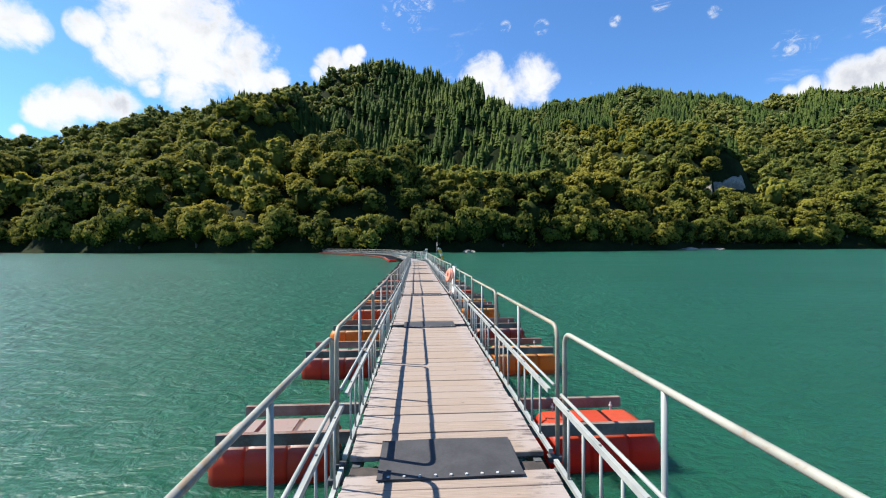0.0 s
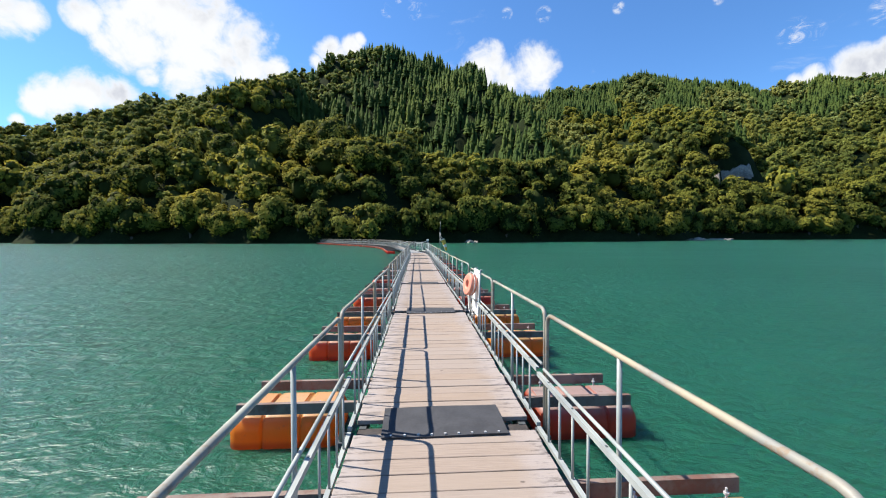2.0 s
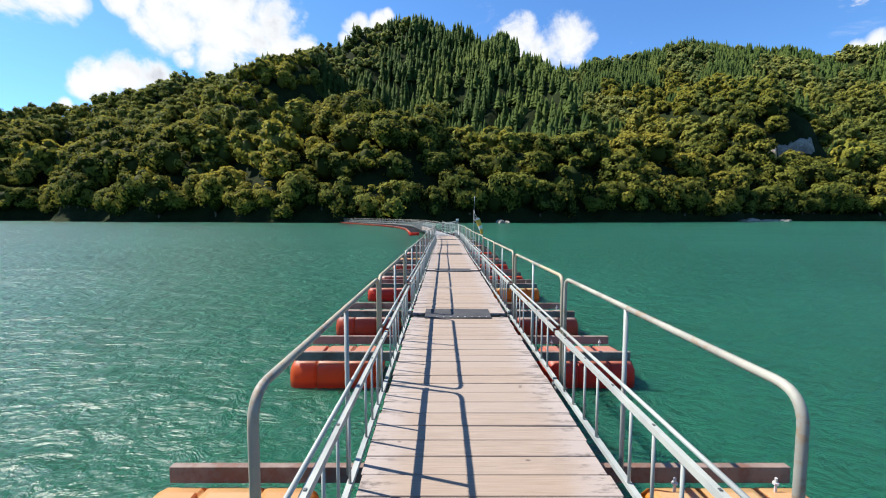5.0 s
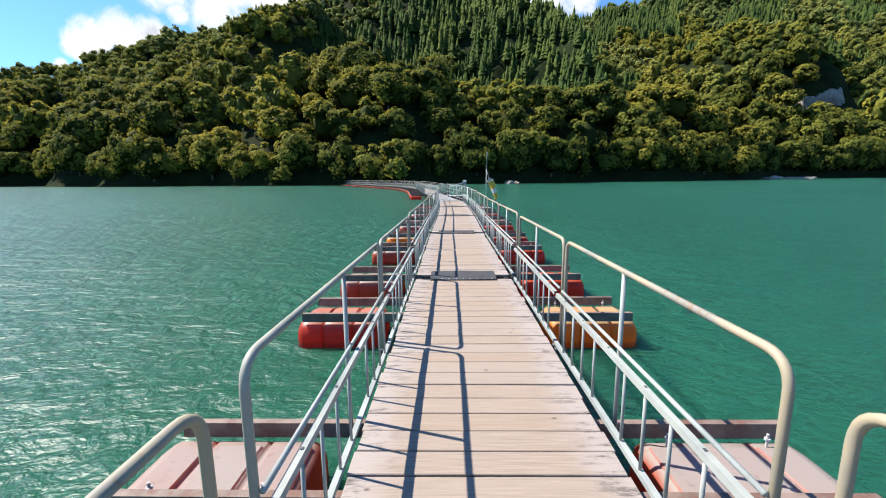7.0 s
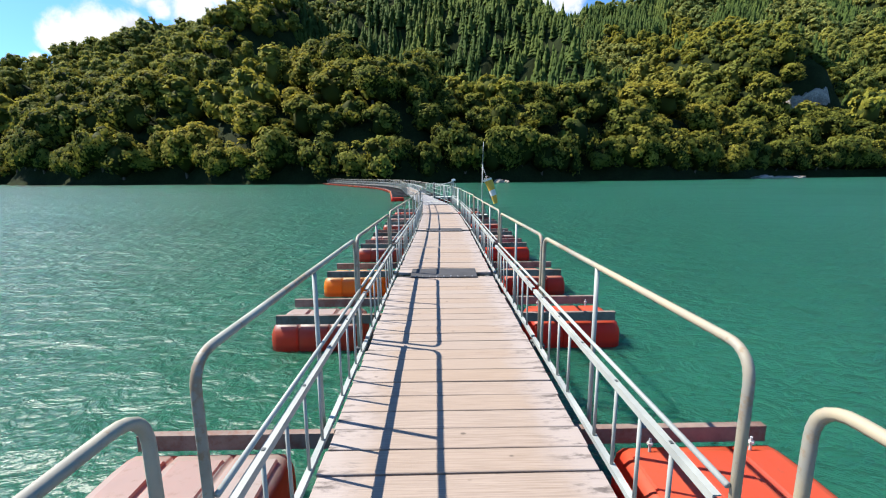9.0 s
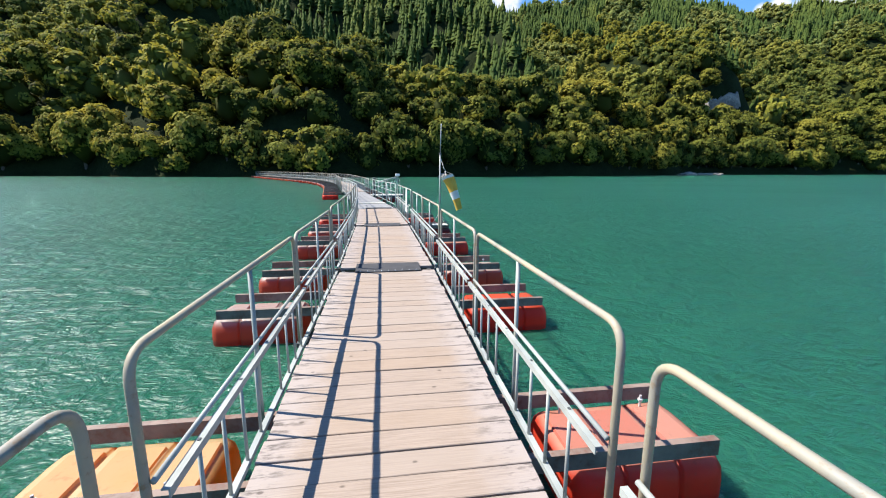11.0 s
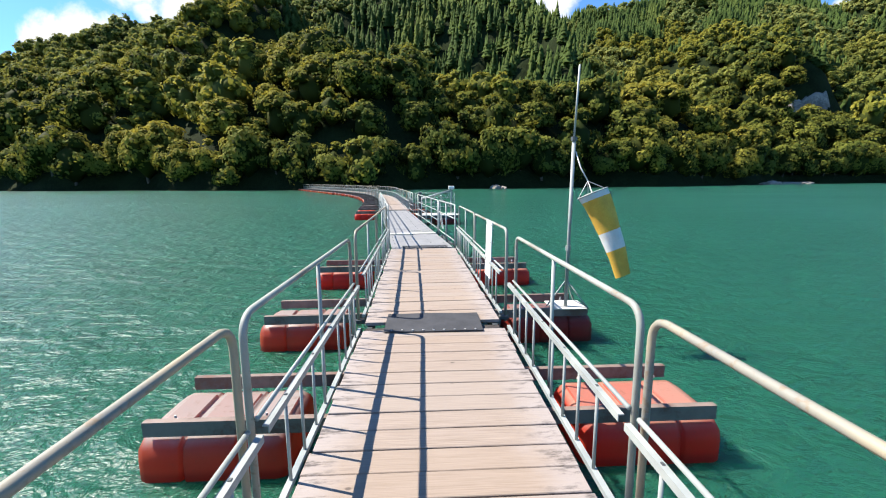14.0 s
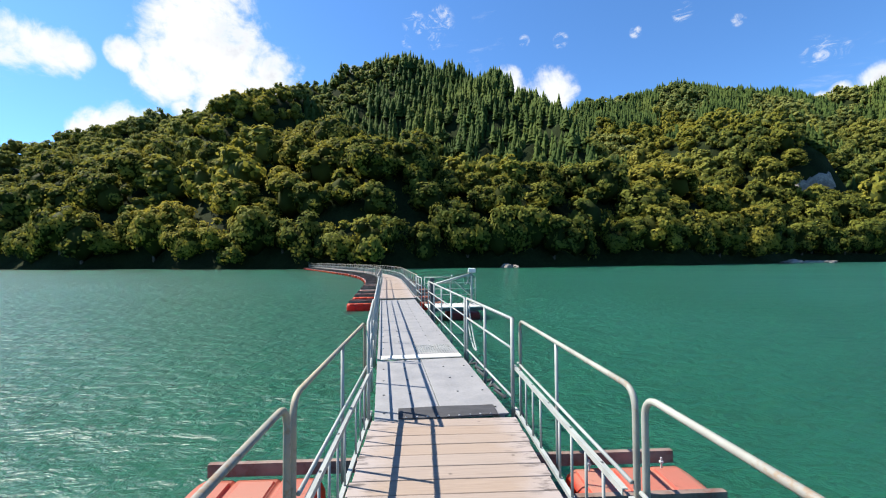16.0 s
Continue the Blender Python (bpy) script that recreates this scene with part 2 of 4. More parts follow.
def rock_material(name, light, dark):
    m, n, b = material(name)
    pos = n.add("ShaderNodeNewGeometry").outputs["Position"]
    a, c = n.noise(0.12, 7.0, 0.65, pos), n.noise(1.1, 6.0, 0.65, pos)
    b.inputs["Specular IOR Level"].default_value = 0.05
    dress(n, b, n.mix(n.remap(n.math("ADD", n.math("MULTIPLY", a, 0.6), n.math("MULTIPLY", c, 0.4)), 0.38, 0.62), light, dark), 0.95, c, 0.8, 0.4)
    return m


WOOD = wood_material()
GALV = steel_material("galvanised_paint", (0.320, 0.336, 0.312), (0.216, 0.232, 0.224), amount=0.64)
PIPE = pipe_material()
BEAM = steel_material("beam_steel", (0.215, 0.155, 0.125), (0.105, 0.070, 0.055), (0.13, 0.055, 0.035), 0.50, 0.65)
DARK = steel_material("dark_steel", (0.080, 0.088, 0.088), (0.040, 0.044, 0.048), amount=0.60)
RUBBER = plain_material("black_rubber", (0.040, 0.040, 0.044), (0.024, 0.024, 0.027), 5.0, 0.75)
TIMBER = plain_material("tarred_timber", (0.055, 0.045, 0.04), (0.025, 0.02, 0.018), 8.0, 0.85, 0.6)
PLATE = steel_material("grey_deck_plate", (0.240, 0.236, 0.236), (0.184, 0.184, 0.188), (0.176, 0.152, 0.132), 0.60, 0.55)
SILL = plain_material("pale_sill", (0.576, 0.560, 0.496), (0.448, 0.432, 0.384))
WHITE = plain_material("white_board", (0.640, 0.640, 0.616), (0.560, 0.552, 0.528), 3.0, 0.5)
RING = plain_material("orange_ring", (0.640, 0.240, 0.160), (0.560, 0.184, 0.120), 6.0, 0.6)
ROPE = plain_material("white_rope", (0.600, 0.584, 0.544), (0.440, 0.424, 0.384), 40.0, 0.8)
SOCKY = plain_material("yellow_cloth", (0.640, 0.376, 0.048), (0.528, 0.288, 0.032), 5.0, 0.8)
SOCKW = plain_material("white_cloth", (0.624, 0.608, 0.560), (0.528, 0.512, 0.464), 5.0, 0.8)
BOLT = steel_material("bolt_heads", (0.440, 0.440, 0.432), (0.320, 0.320, 0.320), amount=0.7, rough=0.35)
INK = plain_material("faded_ink", (0.30, 0.30, 0.32), (0.22, 0.22, 0.24))
PALE = (0.66, 0.56, 0.50)
FLOATS = {
    "red": float_material("red_plastic", (0.600, 0.050, 0.022), (0.640, 0.330, 0.240), 0.90),
    "bright": float_material("bright_orange_plastic", (0.655, 0.046, 0.017), (0.714, 0.139, 0.063), 0.75),
    "orange": float_material("orange_plastic", (0.700, 0.125, 0.022), (0.590, 0.420, 0.310), 0.85),
    "yellow": float_material("yellow_orange_plastic", (0.800, 0.270, 0.020), (0.650, 0.500, 0.270), 0.88),
    "dark": float_material("dark_red_plastic", (0.319, 0.029, 0.018), (0.437, 0.302, 0.277), 0.75),
    "faded": float_material("faded_red_plastic", (0.521, 0.092, 0.042), (0.504, 0.445, 0.403), 1.0),
}
FLOAT_WORDS = {"red": "red plastic", "bright": "bright orange-red plastic", "orange": "orange plastic with a bleached top", "yellow": "yellow-orange plastic with a pale top",
               "dark": "dark red plastic with a greyish top", "faded": "faded red plastic with a bleached whitish top"}
WATERM = water_material()
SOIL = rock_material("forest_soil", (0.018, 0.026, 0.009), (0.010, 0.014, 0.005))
ROCK = rock_material("pale_rock", (0.34, 0.30, 0.26), (0.13, 0.115, 0.10))
LEAF = leaf_material("broadleaf", (0.100, 0.122, 0.024), (0.225, 0.225, 0.038), (0.370, 0.305, 0.045))
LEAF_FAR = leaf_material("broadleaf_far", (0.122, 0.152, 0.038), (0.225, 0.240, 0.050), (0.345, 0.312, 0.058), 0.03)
LEAF_GOLD = leaf_material("yellow_green_broadleaf", (0.190, 0.200, 0.034), (0.300, 0.275, 0.040), (0.380, 0.310, 0.045), 0.06)
# paler and less saturated: haze over the far ridge is put into the colour
LEAF_HAZE = leaf_material("broadleaf_haze", (0.150, 0.190, 0.062), (0.245, 0.275, 0.078), (0.340, 0.330, 0.088), 0.025)
CONIF = leaf_material("conifer", (0.046, 0.078, 0.020), (0.080, 0.120, 0.028), (0.128, 0.160, 0.034), 0.08)
# about half the leaf colours: the shade inside the crowns is put into these
LEAF_SHADED_FAR = leaf_material("shaded_foliage_far", (0.068, 0.086, 0.022), (0.122, 0.132, 0.030), (0.185, 0.172, 0.034), 0.03)
LEAF_SHADED = leaf_material("shaded_foliage", (0.030, 0.042, 0.010), (0.058, 0.068, 0.014), (0.090, 0.088, 0.016))
BARK = plain_material("bark", (0.12, 0.095, 0.07), (0.06, 0.045, 0.035), 4.0, 0.9, 0.6)


# ---- mesh helpers ----
def finish(bm, name, mat, smooth=False):
    me = bpy.data.meshes.new(name)
    bmesh.ops.recalc_face_normals(bm, faces=bm.faces)
    bm.to_mesh(me)
    bm.free()
    me.materials.append(mat)
    if smooth:
        me.shade_smooth()
    return me


def part(name, bm, mat, parent=None, label="", smooth=False):
    ob = new(name, bm if isinstance(bm, bpy.types.Mesh) else finish(bm, name, mat, smooth))
    if parent is not None:
        ob.parent = parent
    return tagged(ob, label)


def box(x0, x1, y0, y1, z0, z1, bevel=0.0, bm=None):
    bm = bm or bmesh.new()
    made = bmesh.ops.create_cube(bm, size=1, matrix=Matrix.LocRotScale(((x0 + x1) / 2, (y0 + y1) / 2, (z0 + z1) / 2), None, (x1 - x0, y1 - y0, z1 - z0)))
    if bevel:
        edges = list({e for v in made["verts"] for e in v.link_edges})
        bmesh.ops.bevel(bm, geom=edges, offset=bevel, segments=1, affect="EDGES")
    return bm


def tube(points, r, sides=8, bm=None, r1=None):
    """A pipe along points; r1: its radius at the far end."""
    bm = bm or bmesh.new()
    pts = [Vector(p) for p in points]
    rings, side = [], None
    for i, p in enumerate(pts):
        d = (pts[min(i + 1, len(pts) - 1)] - pts[max(i - 1, 0)]).normalized()
        if side is None:
            side = d.cross(Vector((0.31, 0.72, 0.62))).normalized()
        side = (side - d * side.dot(d)).normalized()
        up = d.cross(side)
        rad = r if r1 is None else r + (r1 - r) * i / (len(pts) - 1)
        rings.append([bm.verts.new(p + (side * math.cos(a) + up * math.sin(a)) * rad) for a in (2 * math.pi * j / sides for j in range(sides))])
    for a, b in zip(rings, rings[1:]):
        for j in range(sides):
            bm.faces.new((a[j], a[(j + 1) % sides], b[(j + 1) % sides], b[j]))
    bm.faces.new(rings[0][::-1])
    bm.faces.new(rings[-1])
    return bm


def bend(corners, radius, steps=5):
    """Points of a path through corners, each inner corner rounded."""
    pts = [Vector(c) for c in corners]
    out = [pts[0]]
    for a, b, c in zip(pts, pts[1:], pts[2:]):
        u, v = (a - b).normalized(), (c - b).normalized()
        p, q = b + u * radius, b + v * radius
        for i in range(steps + 1):
            t = i / steps
            out.append(p * (1 - t) ** 2 + b * 2 * t * (1 - t) + q * t ** 2)
    return out + [pts[-1]]


protos = {}


def place(key, builder, m):
    """The first thing of a kind is built, the others are copied from it."""
    if key in protos:
        return copy_thing(protos[key], m)
    protos[key] = ob = builder()
    ob.matrix_basis = m
    return ob



# ---- the floating footbridge: measures ----
L, J0, CX = 5.33, 2.72, 0.23         # length of a section, first joint, middle of the deck
RAIL, MIDRAIL, EDGE = 0.985, 0.49, 0.81


def make_section():
    s = tagged(new("bridge_section"), "floating bridge section of weathered grey-brown cross planks", "bridge section", "bridge sections", "structure")
    for x in (-0.70, 0.0, 0.70):
        bm = box(x - 0.03, x + 0.03, 0.10, L - 0.06, -0.15, -0.045)
        part("stringer", bm, DARK, s)
    for y in (0.0, ):
        part("end_timber", box(-0.74, 0.74, y - 0.055, y + 0.12, -0.15, -0.05, 0.008), TIMBER, s, "black tarred end timber")
    rng = random.Random(5)
    meshes = []
    for i in range(4):
        bm = box(-0.765 + rng.uniform(0, 0.012), 0.765 - rng.uniform(0, 0.012), -0.0935, 0.0935, -0.04, 0.0, 0.004)
        meshes.append(finish(bm, "plank", WOOD))
    for i in range(26):
        p = new("plank", meshes[rng.randrange(4)])
        p.parent = s
        p.matrix_basis = pose(rng.uniform(-0.008, 0.008), 0.155 + 0.098 + i * 0.1962, rng.uniform(-0.003, 0.003), 0, rng.uniform(-0.15, 0.15), rng.uniform(-0.25, 0.25) + (180 if rng.random() < 0.5 else 0))
    return s


def make_rail(h=2.60, far=False):
    """A guard rail along +y, with the deck on its -x side."""
    s = tagged(new("guard_rail"), "grey painted steel guard rail with rounded handrail ends", "guard rail", "guard rails")
    sides = 5 if far else 8
    out = 0.05                        # the pipes stand outside the balusters
    loop = bend([(out, 0.045, -0.12), (out, 0.045, RAIL), (out, h - 0.045, RAIL), (out, h - 0.045, -0.12)], 0.115, 3 if far else 7)
    part("handrail", tube(loop, 0.0175, sides), PIPE, s, "bent weathered grey handrail pipe", True)
    part("post", tube([(out, h / 2, -0.1), (out, h / 2, RAIL)], 0.0145, sides), GALV, s, smooth=True)
    part("middle_rail", tube([(out - 0.028, 0.045, MIDRAIL + 0.022), (out - 0.028, h - 0.045, MIDRAIL + 0.022)], 0.0125, sides), GALV, s, smooth=True)
    bm = box(-0.036, -0.006, 0.03, h - 0.03, MIDRAIL - 0.006, MIDRAIL)
    box(-0.036, -0.030, 0.03, h - 0.03, MIDRAIL - 0.036, MIDRAIL - 0.006, 0, bm)
    part("angle_bar", bm, GALV, s)
    part("toe_rail", box(-0.03, 0.004, 0.02, h - 0.02, -0.020, 0.012), GALV, s)
    if not far:
        for i in range(5):
            y = 0.3 + i * (h - 0.6) / 4
            part("rivet", box(-0.026, -0.014, y - 0.008, y + 0.008, MIDRAIL - 0.001, MIDRAIL + 0.004), DARK, s)
    bars = [0.045 + (h - 0.09) * i / 10 for i in range(1, 10) if i != 5]
    if far:
        mesh = finish(box(-0.022, -0.004, -0.009, 0.009, 0.02, MIDRAIL - 0.03), "baluster", GALV)
        for y in bars:
            part("baluster", mesh, GALV, s).matrix_basis = pose(0, y, 0)
    else:
        for y in bars:
            part("baluster", tube([(-0.016, y, 0.0), (-0.016, y, MIDRAIL - 0.02)], 0.0095, 6), GALV, s, smooth=True)
        for y in (0.045, h - 0.045):
            part("clamp", box(-0.03, 0.08, y - 0.03, y + 0.03, -0.10, -0.05, 0.006), DARK, s, "rusty clamp")
    return s


def float_body(length=1.13, depth=0.80, height=0.62, top=-0.27):
    """A moulded float lying across: rounded box in section, with moulded grooves and soft ends."""
    bm = bmesh.new()
    n, rings = 24, []
    stations = []
    grooves = (0.34, 0.69)
    xs = [0.0, 0.012, 0.04, 0.09, 0.2]
    for g in grooves:
        xs += [g * length - 0.03, g * length - 0.014, g * length, g * length + 0.014, g * length + 0.03]
    xs += [length - 0.2, length - 0.09, length - 0.04, length - 0.012, length]
    for x in sorted(xs):
        e = min(x, length - x)
        shrink = 0.075 * (1 - min(1, e / 0.09)) ** 2
        if min(abs(x - g * length) for g in grooves) < 0.01:
            shrink = 0.034
        elif min(abs(x - g * length) for g in grooves) < 0.02:
            shrink = 0.006
        ring = []
        for j in range(n):
            a = 2 * math.pi * (j + 0.5) / n
            c, s_ = math.cos(a), math.sin(a)
            p = 5.0
            r = (abs(c) ** p + abs(s_) ** p) ** (-1 / p)
            ring.append(bm.verts.new((x, depth / 2 + c * r * (depth / 2 - shrink), top - height / 2 + s_ * r * (height / 2 - shrink))))
        rings.append(ring)
    for a, b in zip(rings, rings[1:]):
        for j in range(n):
            bm.faces.new((a[j], a[(j + 1) % n], b[(j + 1) % n], b[j]))
    bm.faces.new(rings[0][::-1])
    bm.faces.new(rings[-1])
    return bm


def make_float(colour):
    """A float reaching out along +x from its inner end."""
    s = tagged(new("bridge_float"), "%s float under the bridge" % FLOAT_WORDS[colour], "float", "bridge floats")
    body = part("body", float_body(), FLOATS[colour], s, smooth=True)
    for x0, x1 in ((0.06, 0.34), (0.41, 0.72), (0.79, 1.02)):
        part("top_panel", box(x0, x1, 0.18, 0.62, -0.285, -0.260, 0.012), FLOATS[colour], body)
    for x in (0.20, 0.88):
        bm = tube([(x, 0.64, -0.28), (x, 0.64, -0.18)], 0.009, 6)
        tube([(x, 0.64, -0.225), (x, 0.64, -0.21)], 0.02, 6, bm)
        part("stud", bm, BOLT, s)
    return s


def make_beam():
    """A steel channel across the bridge, on which the floats hang."""
    s = tagged(new("cross_beam"), "brown weathered steel channel beam lying across two floats", "beam", "cross beams")
    bm = box(-2.14, 2.14, -0.004, 0.004, -0.268, -0.155)
    box(-2.14, 2.14, 0.004, 0.05, -0.163, -0.155, 0, bm)
    box(-2.14, 2.14, 0.004, 0.05, -0.268, -0.260, 0, bm)
    part("channel", bm, BEAM, s)
    return s


def make_mat():
    s = tagged(new("rubber_mat"), "black rubber sheet bolted over the gap between bridge sections", "mat", "rubber mats")
    bm = bmesh.new()
    rng = random.Random(3)
    rows = []
    for i in range(11):
        row = []
        for j in range(15):
            x, y = -0.52 + 1.04 * i / 10, -0.17 + 0.55 * j / 14
            u = min(1.0, max(0.0, (y + 0.09) / 0.22))
            sag = 0.013 + 0.010 * u * u * (3 - 2 * u) + 0.003 * math.sin(x * 7 + y * 5)
            row.append((bm.verts.new((x, y, sag)), bm.verts.new((x, y, sag - 0.010))))
        rows.append(row)
    for a, b in zip(rows, rows[1:]):
        for j in range(14):
            bm.faces.new((a[j][0], b[j][0], b[j + 1][0], a[j + 1][0]))
            bm.faces.new((a[j][1], a[j + 1][1], b[j + 1][1], b[j][1]))
    for a, b in zip(rows, rows[1:]):
        bm.faces.new((a[0][0], a[0][1], b[0][1], b[0][0]))
        bm.faces.new((a[14][0], b[14][0], b[14][1], a[14][1]))
    for row in (rows[0], rows[-1]):
        for p, q in zip(row, row[1:]):
            bm.faces.new((p[0], q[0], q[1], p[1]))
    part("sheet", bm, RUBBER, s)
    for i in range(9):
        x = -0.44 + 0.11 * i
        part("bolt", tube([(x, -0.145, 0.0), (x, -0.145, 0.022)], 0.011, 6), BOLT, s)
    return s


# colours of the floats: section by section, left then right, near pair then far pair
COLOURS = [("orange", "red", "faded", "orange"), ("faded", "bright", "faded", "yellow"), ("yellow", "faded", "orange", "yellow"), ("yellow", "yellow", "orange", "red"),
           ("faded", "faded", "red", "yellow"), ("faded", "bright", "faded", "bright"), ("yellow", "red", "faded", "bright"), ("faded", "faded", "faded", "red"), ("faded", "dark", "red", "red")]



def pontoon(m, colours, far=False, lift=0.0, ahead=0.0, shift=0.0):
    """Floats, beams and rails of one section at the pose m."""
    for i, y in enumerate((0.93 + shift, 4.02 + shift)):
        for side in (0, 1):
            c = colours[2 * i + side]
            q = pose(1.10, y, 0) if side else pose(-1.10, y + 0.80, 0, 0, 0, 180)
            place("float_" + c, lambda: make_float(c), m @ q)
        for dy in (0.03, 0.72):
            place("beam", make_beam, m @ pose(0, y + dy, 0))
    for y, drop, lean in ((0.16, 0.004, -0.3), (2.76, -0.004, -0.3)):
        kind = "far_rail" if far else "rail"
        place(kind, lambda: make_rail(far=far), m @ pose(EDGE + 0.025, y + ahead, lift + drop, lean))
        place(kind, lambda: make_rail(far=far), m @ pose(-EDGE, y + ahead, lift + drop, lean) @ pose(0, 2.60, 0, 0, 0, 180))


# middle of the deck at each joint
MIDDLE = [0.19, 0.205, 0.228, 0.262, 0.232, 0.235, 0.215, 0.26, 0.215, 0.03]
RAIL_LIFT = [0.0, -0.01, -0.01, 0.02, 0.01, 0.01, 0.005, 0.005, 0.0]
RAIL_AHEAD = {-1: 0.05, 1: -0.16, 7: 0.22}
rng = random.Random(11)
for k in range(-1, 8):
    a, b = MIDDLE[k + 1], MIDDLE[k + 2]
    m = pose(a, J0 + L * k, 0.004, -0.1, 0, math.degrees(math.atan2(a - b, L)))
    place("section", make_section, m)
    pontoon(m, COLOURS[k + 1], False, RAIL_LIFT[k + 1], RAIL_AHEAD.get(k, 0.0), {4: -0.12, 6: -0.15}.get(k, 0.0))
    place("mat", make_mat, pose(a + (0.0, 0.0, 0.03, -0.02, 0.0, -0.01, 0.02)[k % 7], J0 + L * k, 0.0, 0, 0, rng.uniform(-0.8, 0.8)))
place("mat", make_mat, pose(0.08, J0 + L * 8 + 0.02, 0.0, 0, 0, 5) @ Matrix.Diagonal((1.02, 0.5, 1, 1)))



# ---- the metal gangway and the far part of the bridge ----
def make_plate_deck(length, name, label, holes=False):
    s = tagged(new(name), label, "bridge deck", kind="structure")
    n = max(1, round(length / 2.4))
    for i in range(n):
        y0, y1 = i * length / n + 0.004, (i + 1) * length / n - 0.004
        for x0, x1 in ((-0.72, -0.004), (0.004, 0.72)):
            part("plate", box(x0, x1, y0, y1, -0.02, 0.0, 0.003), PLATE, s)
    for x in (-0.66, 0.62):
        part("stringer", box(x, x + 0.05, 0.0, length, -0.14, -0.022), GALV, s)
    mesh = finish(tube([(0, 0, -0.002), (0, 0, 0.008)], 0.014, 6), "bolt", DARK)
    for i in range(int(length / 0.6)):
        for x in (-0.62, -0.30, 0.30, 0.62):
            b = part("bolt", mesh, DARK, s)
            b.matrix_basis = pose(x, 0.2 + i * 0.6, 0)
    if holes:
        bm = bmesh.new()
        for i in range(10):
            for j in range(16):
                x, y = -0.05 + 0.045 * j, 0.30 + 0.075 * i
                box(x, x + 0.022, y, y + 0.045, -0.001, 0.006, 0, bm)
        part("grip_studs", bm, GALV, s, "rows of raised grip studs")
    return s


def make_bar_rail(length, bars, posts, thick=0.019):
    s = tagged(new("bar_railing"), "grey steel railing with straight horizontal bars", "railing", "bar railings")
    for z in bars:
        part("bar", tube([(0, 0, z), (0, length, z)], thick if z == max(bars) else thick * 0.75, 8), GALV, s, smooth=True)
    for i in range(posts):
        y = length * i / (posts - 1)
        part("post", tube([(0, y, -0.12), (0, y, max(bars) + 0.01)], thick, 8), GALV, s, smooth=True)
    return s


GANG = 7.6                                    # the gangway turns left by that many degrees
G0 = pose(0.02, J0 + L * 8 + 0.02, 0, 0, 0, GANG)
place("deck_a", lambda: make_plate_deck(2.53, "landing_deck", "grey bolted metal plate deck at the bridge joint"), G0 @ pose(0, -0.07, 0))
G1 = G0 @ pose(0, 2.55, 0)
sill = tagged(new("threshold"), "worn pale threshold strip between two metal decks", "threshold")
part("strip", box(-0.66, 0.70, -0.09, 0.14, 0.004, 0.03, 0.010), SILL, sill)
part("lip", box(-0.62, 0.66, 0.14, 0.17, 0.002, 0.018, 0.004), GALV, sill)
sill.matrix_basis = G1
place("deck_b", lambda: make_plate_deck(10.2, "gangway", "long grey metal gangway with a grip surface", True), G1 @ pose(0, 0.02, 0))
place("rail_a", lambda: make_bar_rail(2.45, (0.99, 0.66, 0.12), 3, 0.021), G0 @ pose(0.80, 0.05, 0))
place("rail_a2", lambda: make_bar_rail(2.45, (0.99, 0.66, 0.33), 3), G0 @ pose(-0.78, 0.05, 0))
place("rail_b", lambda: make_bar_rail(10.1, (0.99, 0.68, 0.40, 0.14), 8), G1 @ pose(-0.76, 0.05, 0))
place("rail_c", lambda: make_bar_rail(5.6, (0.99, 0.68, 0.40, 0.14), 5), G1 @ pose(0.78, 0.05, 0))
place("rail_d", lambda: make_bar_rail(2.2, (0.99, 0.68, 0.40, 0.14), 3), G1 @ pose(0.78, 7.9, 0))
post = tagged(new("mooring_post"), "thick dark grey steel post beside the gangway", "post")
part("column", box(-0.06, 0.06, -0.06, 0.06, -0.30, 1.08, 0.008), DARK, post)
part("cap", box(-0.07, 0.07, -0.07, 0.07, 1.08, 1.10, 0.004), GALV, post)
post.matrix_basis = G1 @ pose(0.90, 5.75, 0)


def hanging(p, q, sag, n=9):
    p, q = Vector(p), Vector(q)
    return [p.lerp(q, i / n) - Vector((0, 0, sag * 4 * (i / n) * (1 - i / n))) for i in range(n + 1)]


chain = tagged(new("chain"), "slack grey chain hanging on the railing", "chain")
for a, b, sag in (((0, 0.1, 0.9), (0, -0.5, 0.2), 0.10), ((0, -0.5, 0.2), (0.03, 0.5, 0.86), 0.22)):
    part("loop", tube(hanging(a, b, sag), 0.012, 5), GALV, chain)
part("heap", tube([(0.06 * math.sin(i * 2.4), -2.0 + i * 0.12, -0.06 + 0.03 * math.cos(i * 3.1)) for i in range(17)], 0.022, 5), DARK, chain, "dark heap of chain along the deck edge")
chain.matrix_basis = G1 @ pose(0.86, 0, 0)

# the work platform beside the gangway's far end
deck = tagged(new("float_platform"), "small floating work platform with a pale deck beside the gangway", "platform")
for i in range(8):
    part("board", box(0.0, 2.15, 0.17 * i, 0.17 * i + 0.163, -0.04, 0.0, 0.004), SILL, deck)
for y in (0.05, 1.25):
    part("bearer", box(0.0, 2.15, y, y + 0.07, -0.16, -0.042), DARK, deck)
PLAT = G1 @ pose(1.05, 8.2, -0.12)
deck.matrix_basis = PLAT
for y in (0.05, 0.78):
    place("float_dark", lambda: make_float("dark"), PLAT @ pose(0.85, y - 0.1, 0.10))
place("rail_p", lambda: make_bar_rail(2.1, (1.06, 0.82, 0.58, 0.34), 3, 0.017), PLAT @ pose(0.02, 1.40, 0, 0, 0, -90))
boom = tagged(new("boom_crane"), "grey steel boom with a white box on its post", "crane")
part("column", tube([(0, 0, -0.1), (0, 0, 1.25)], 0.045, 8), GALV, boom, smooth=True)
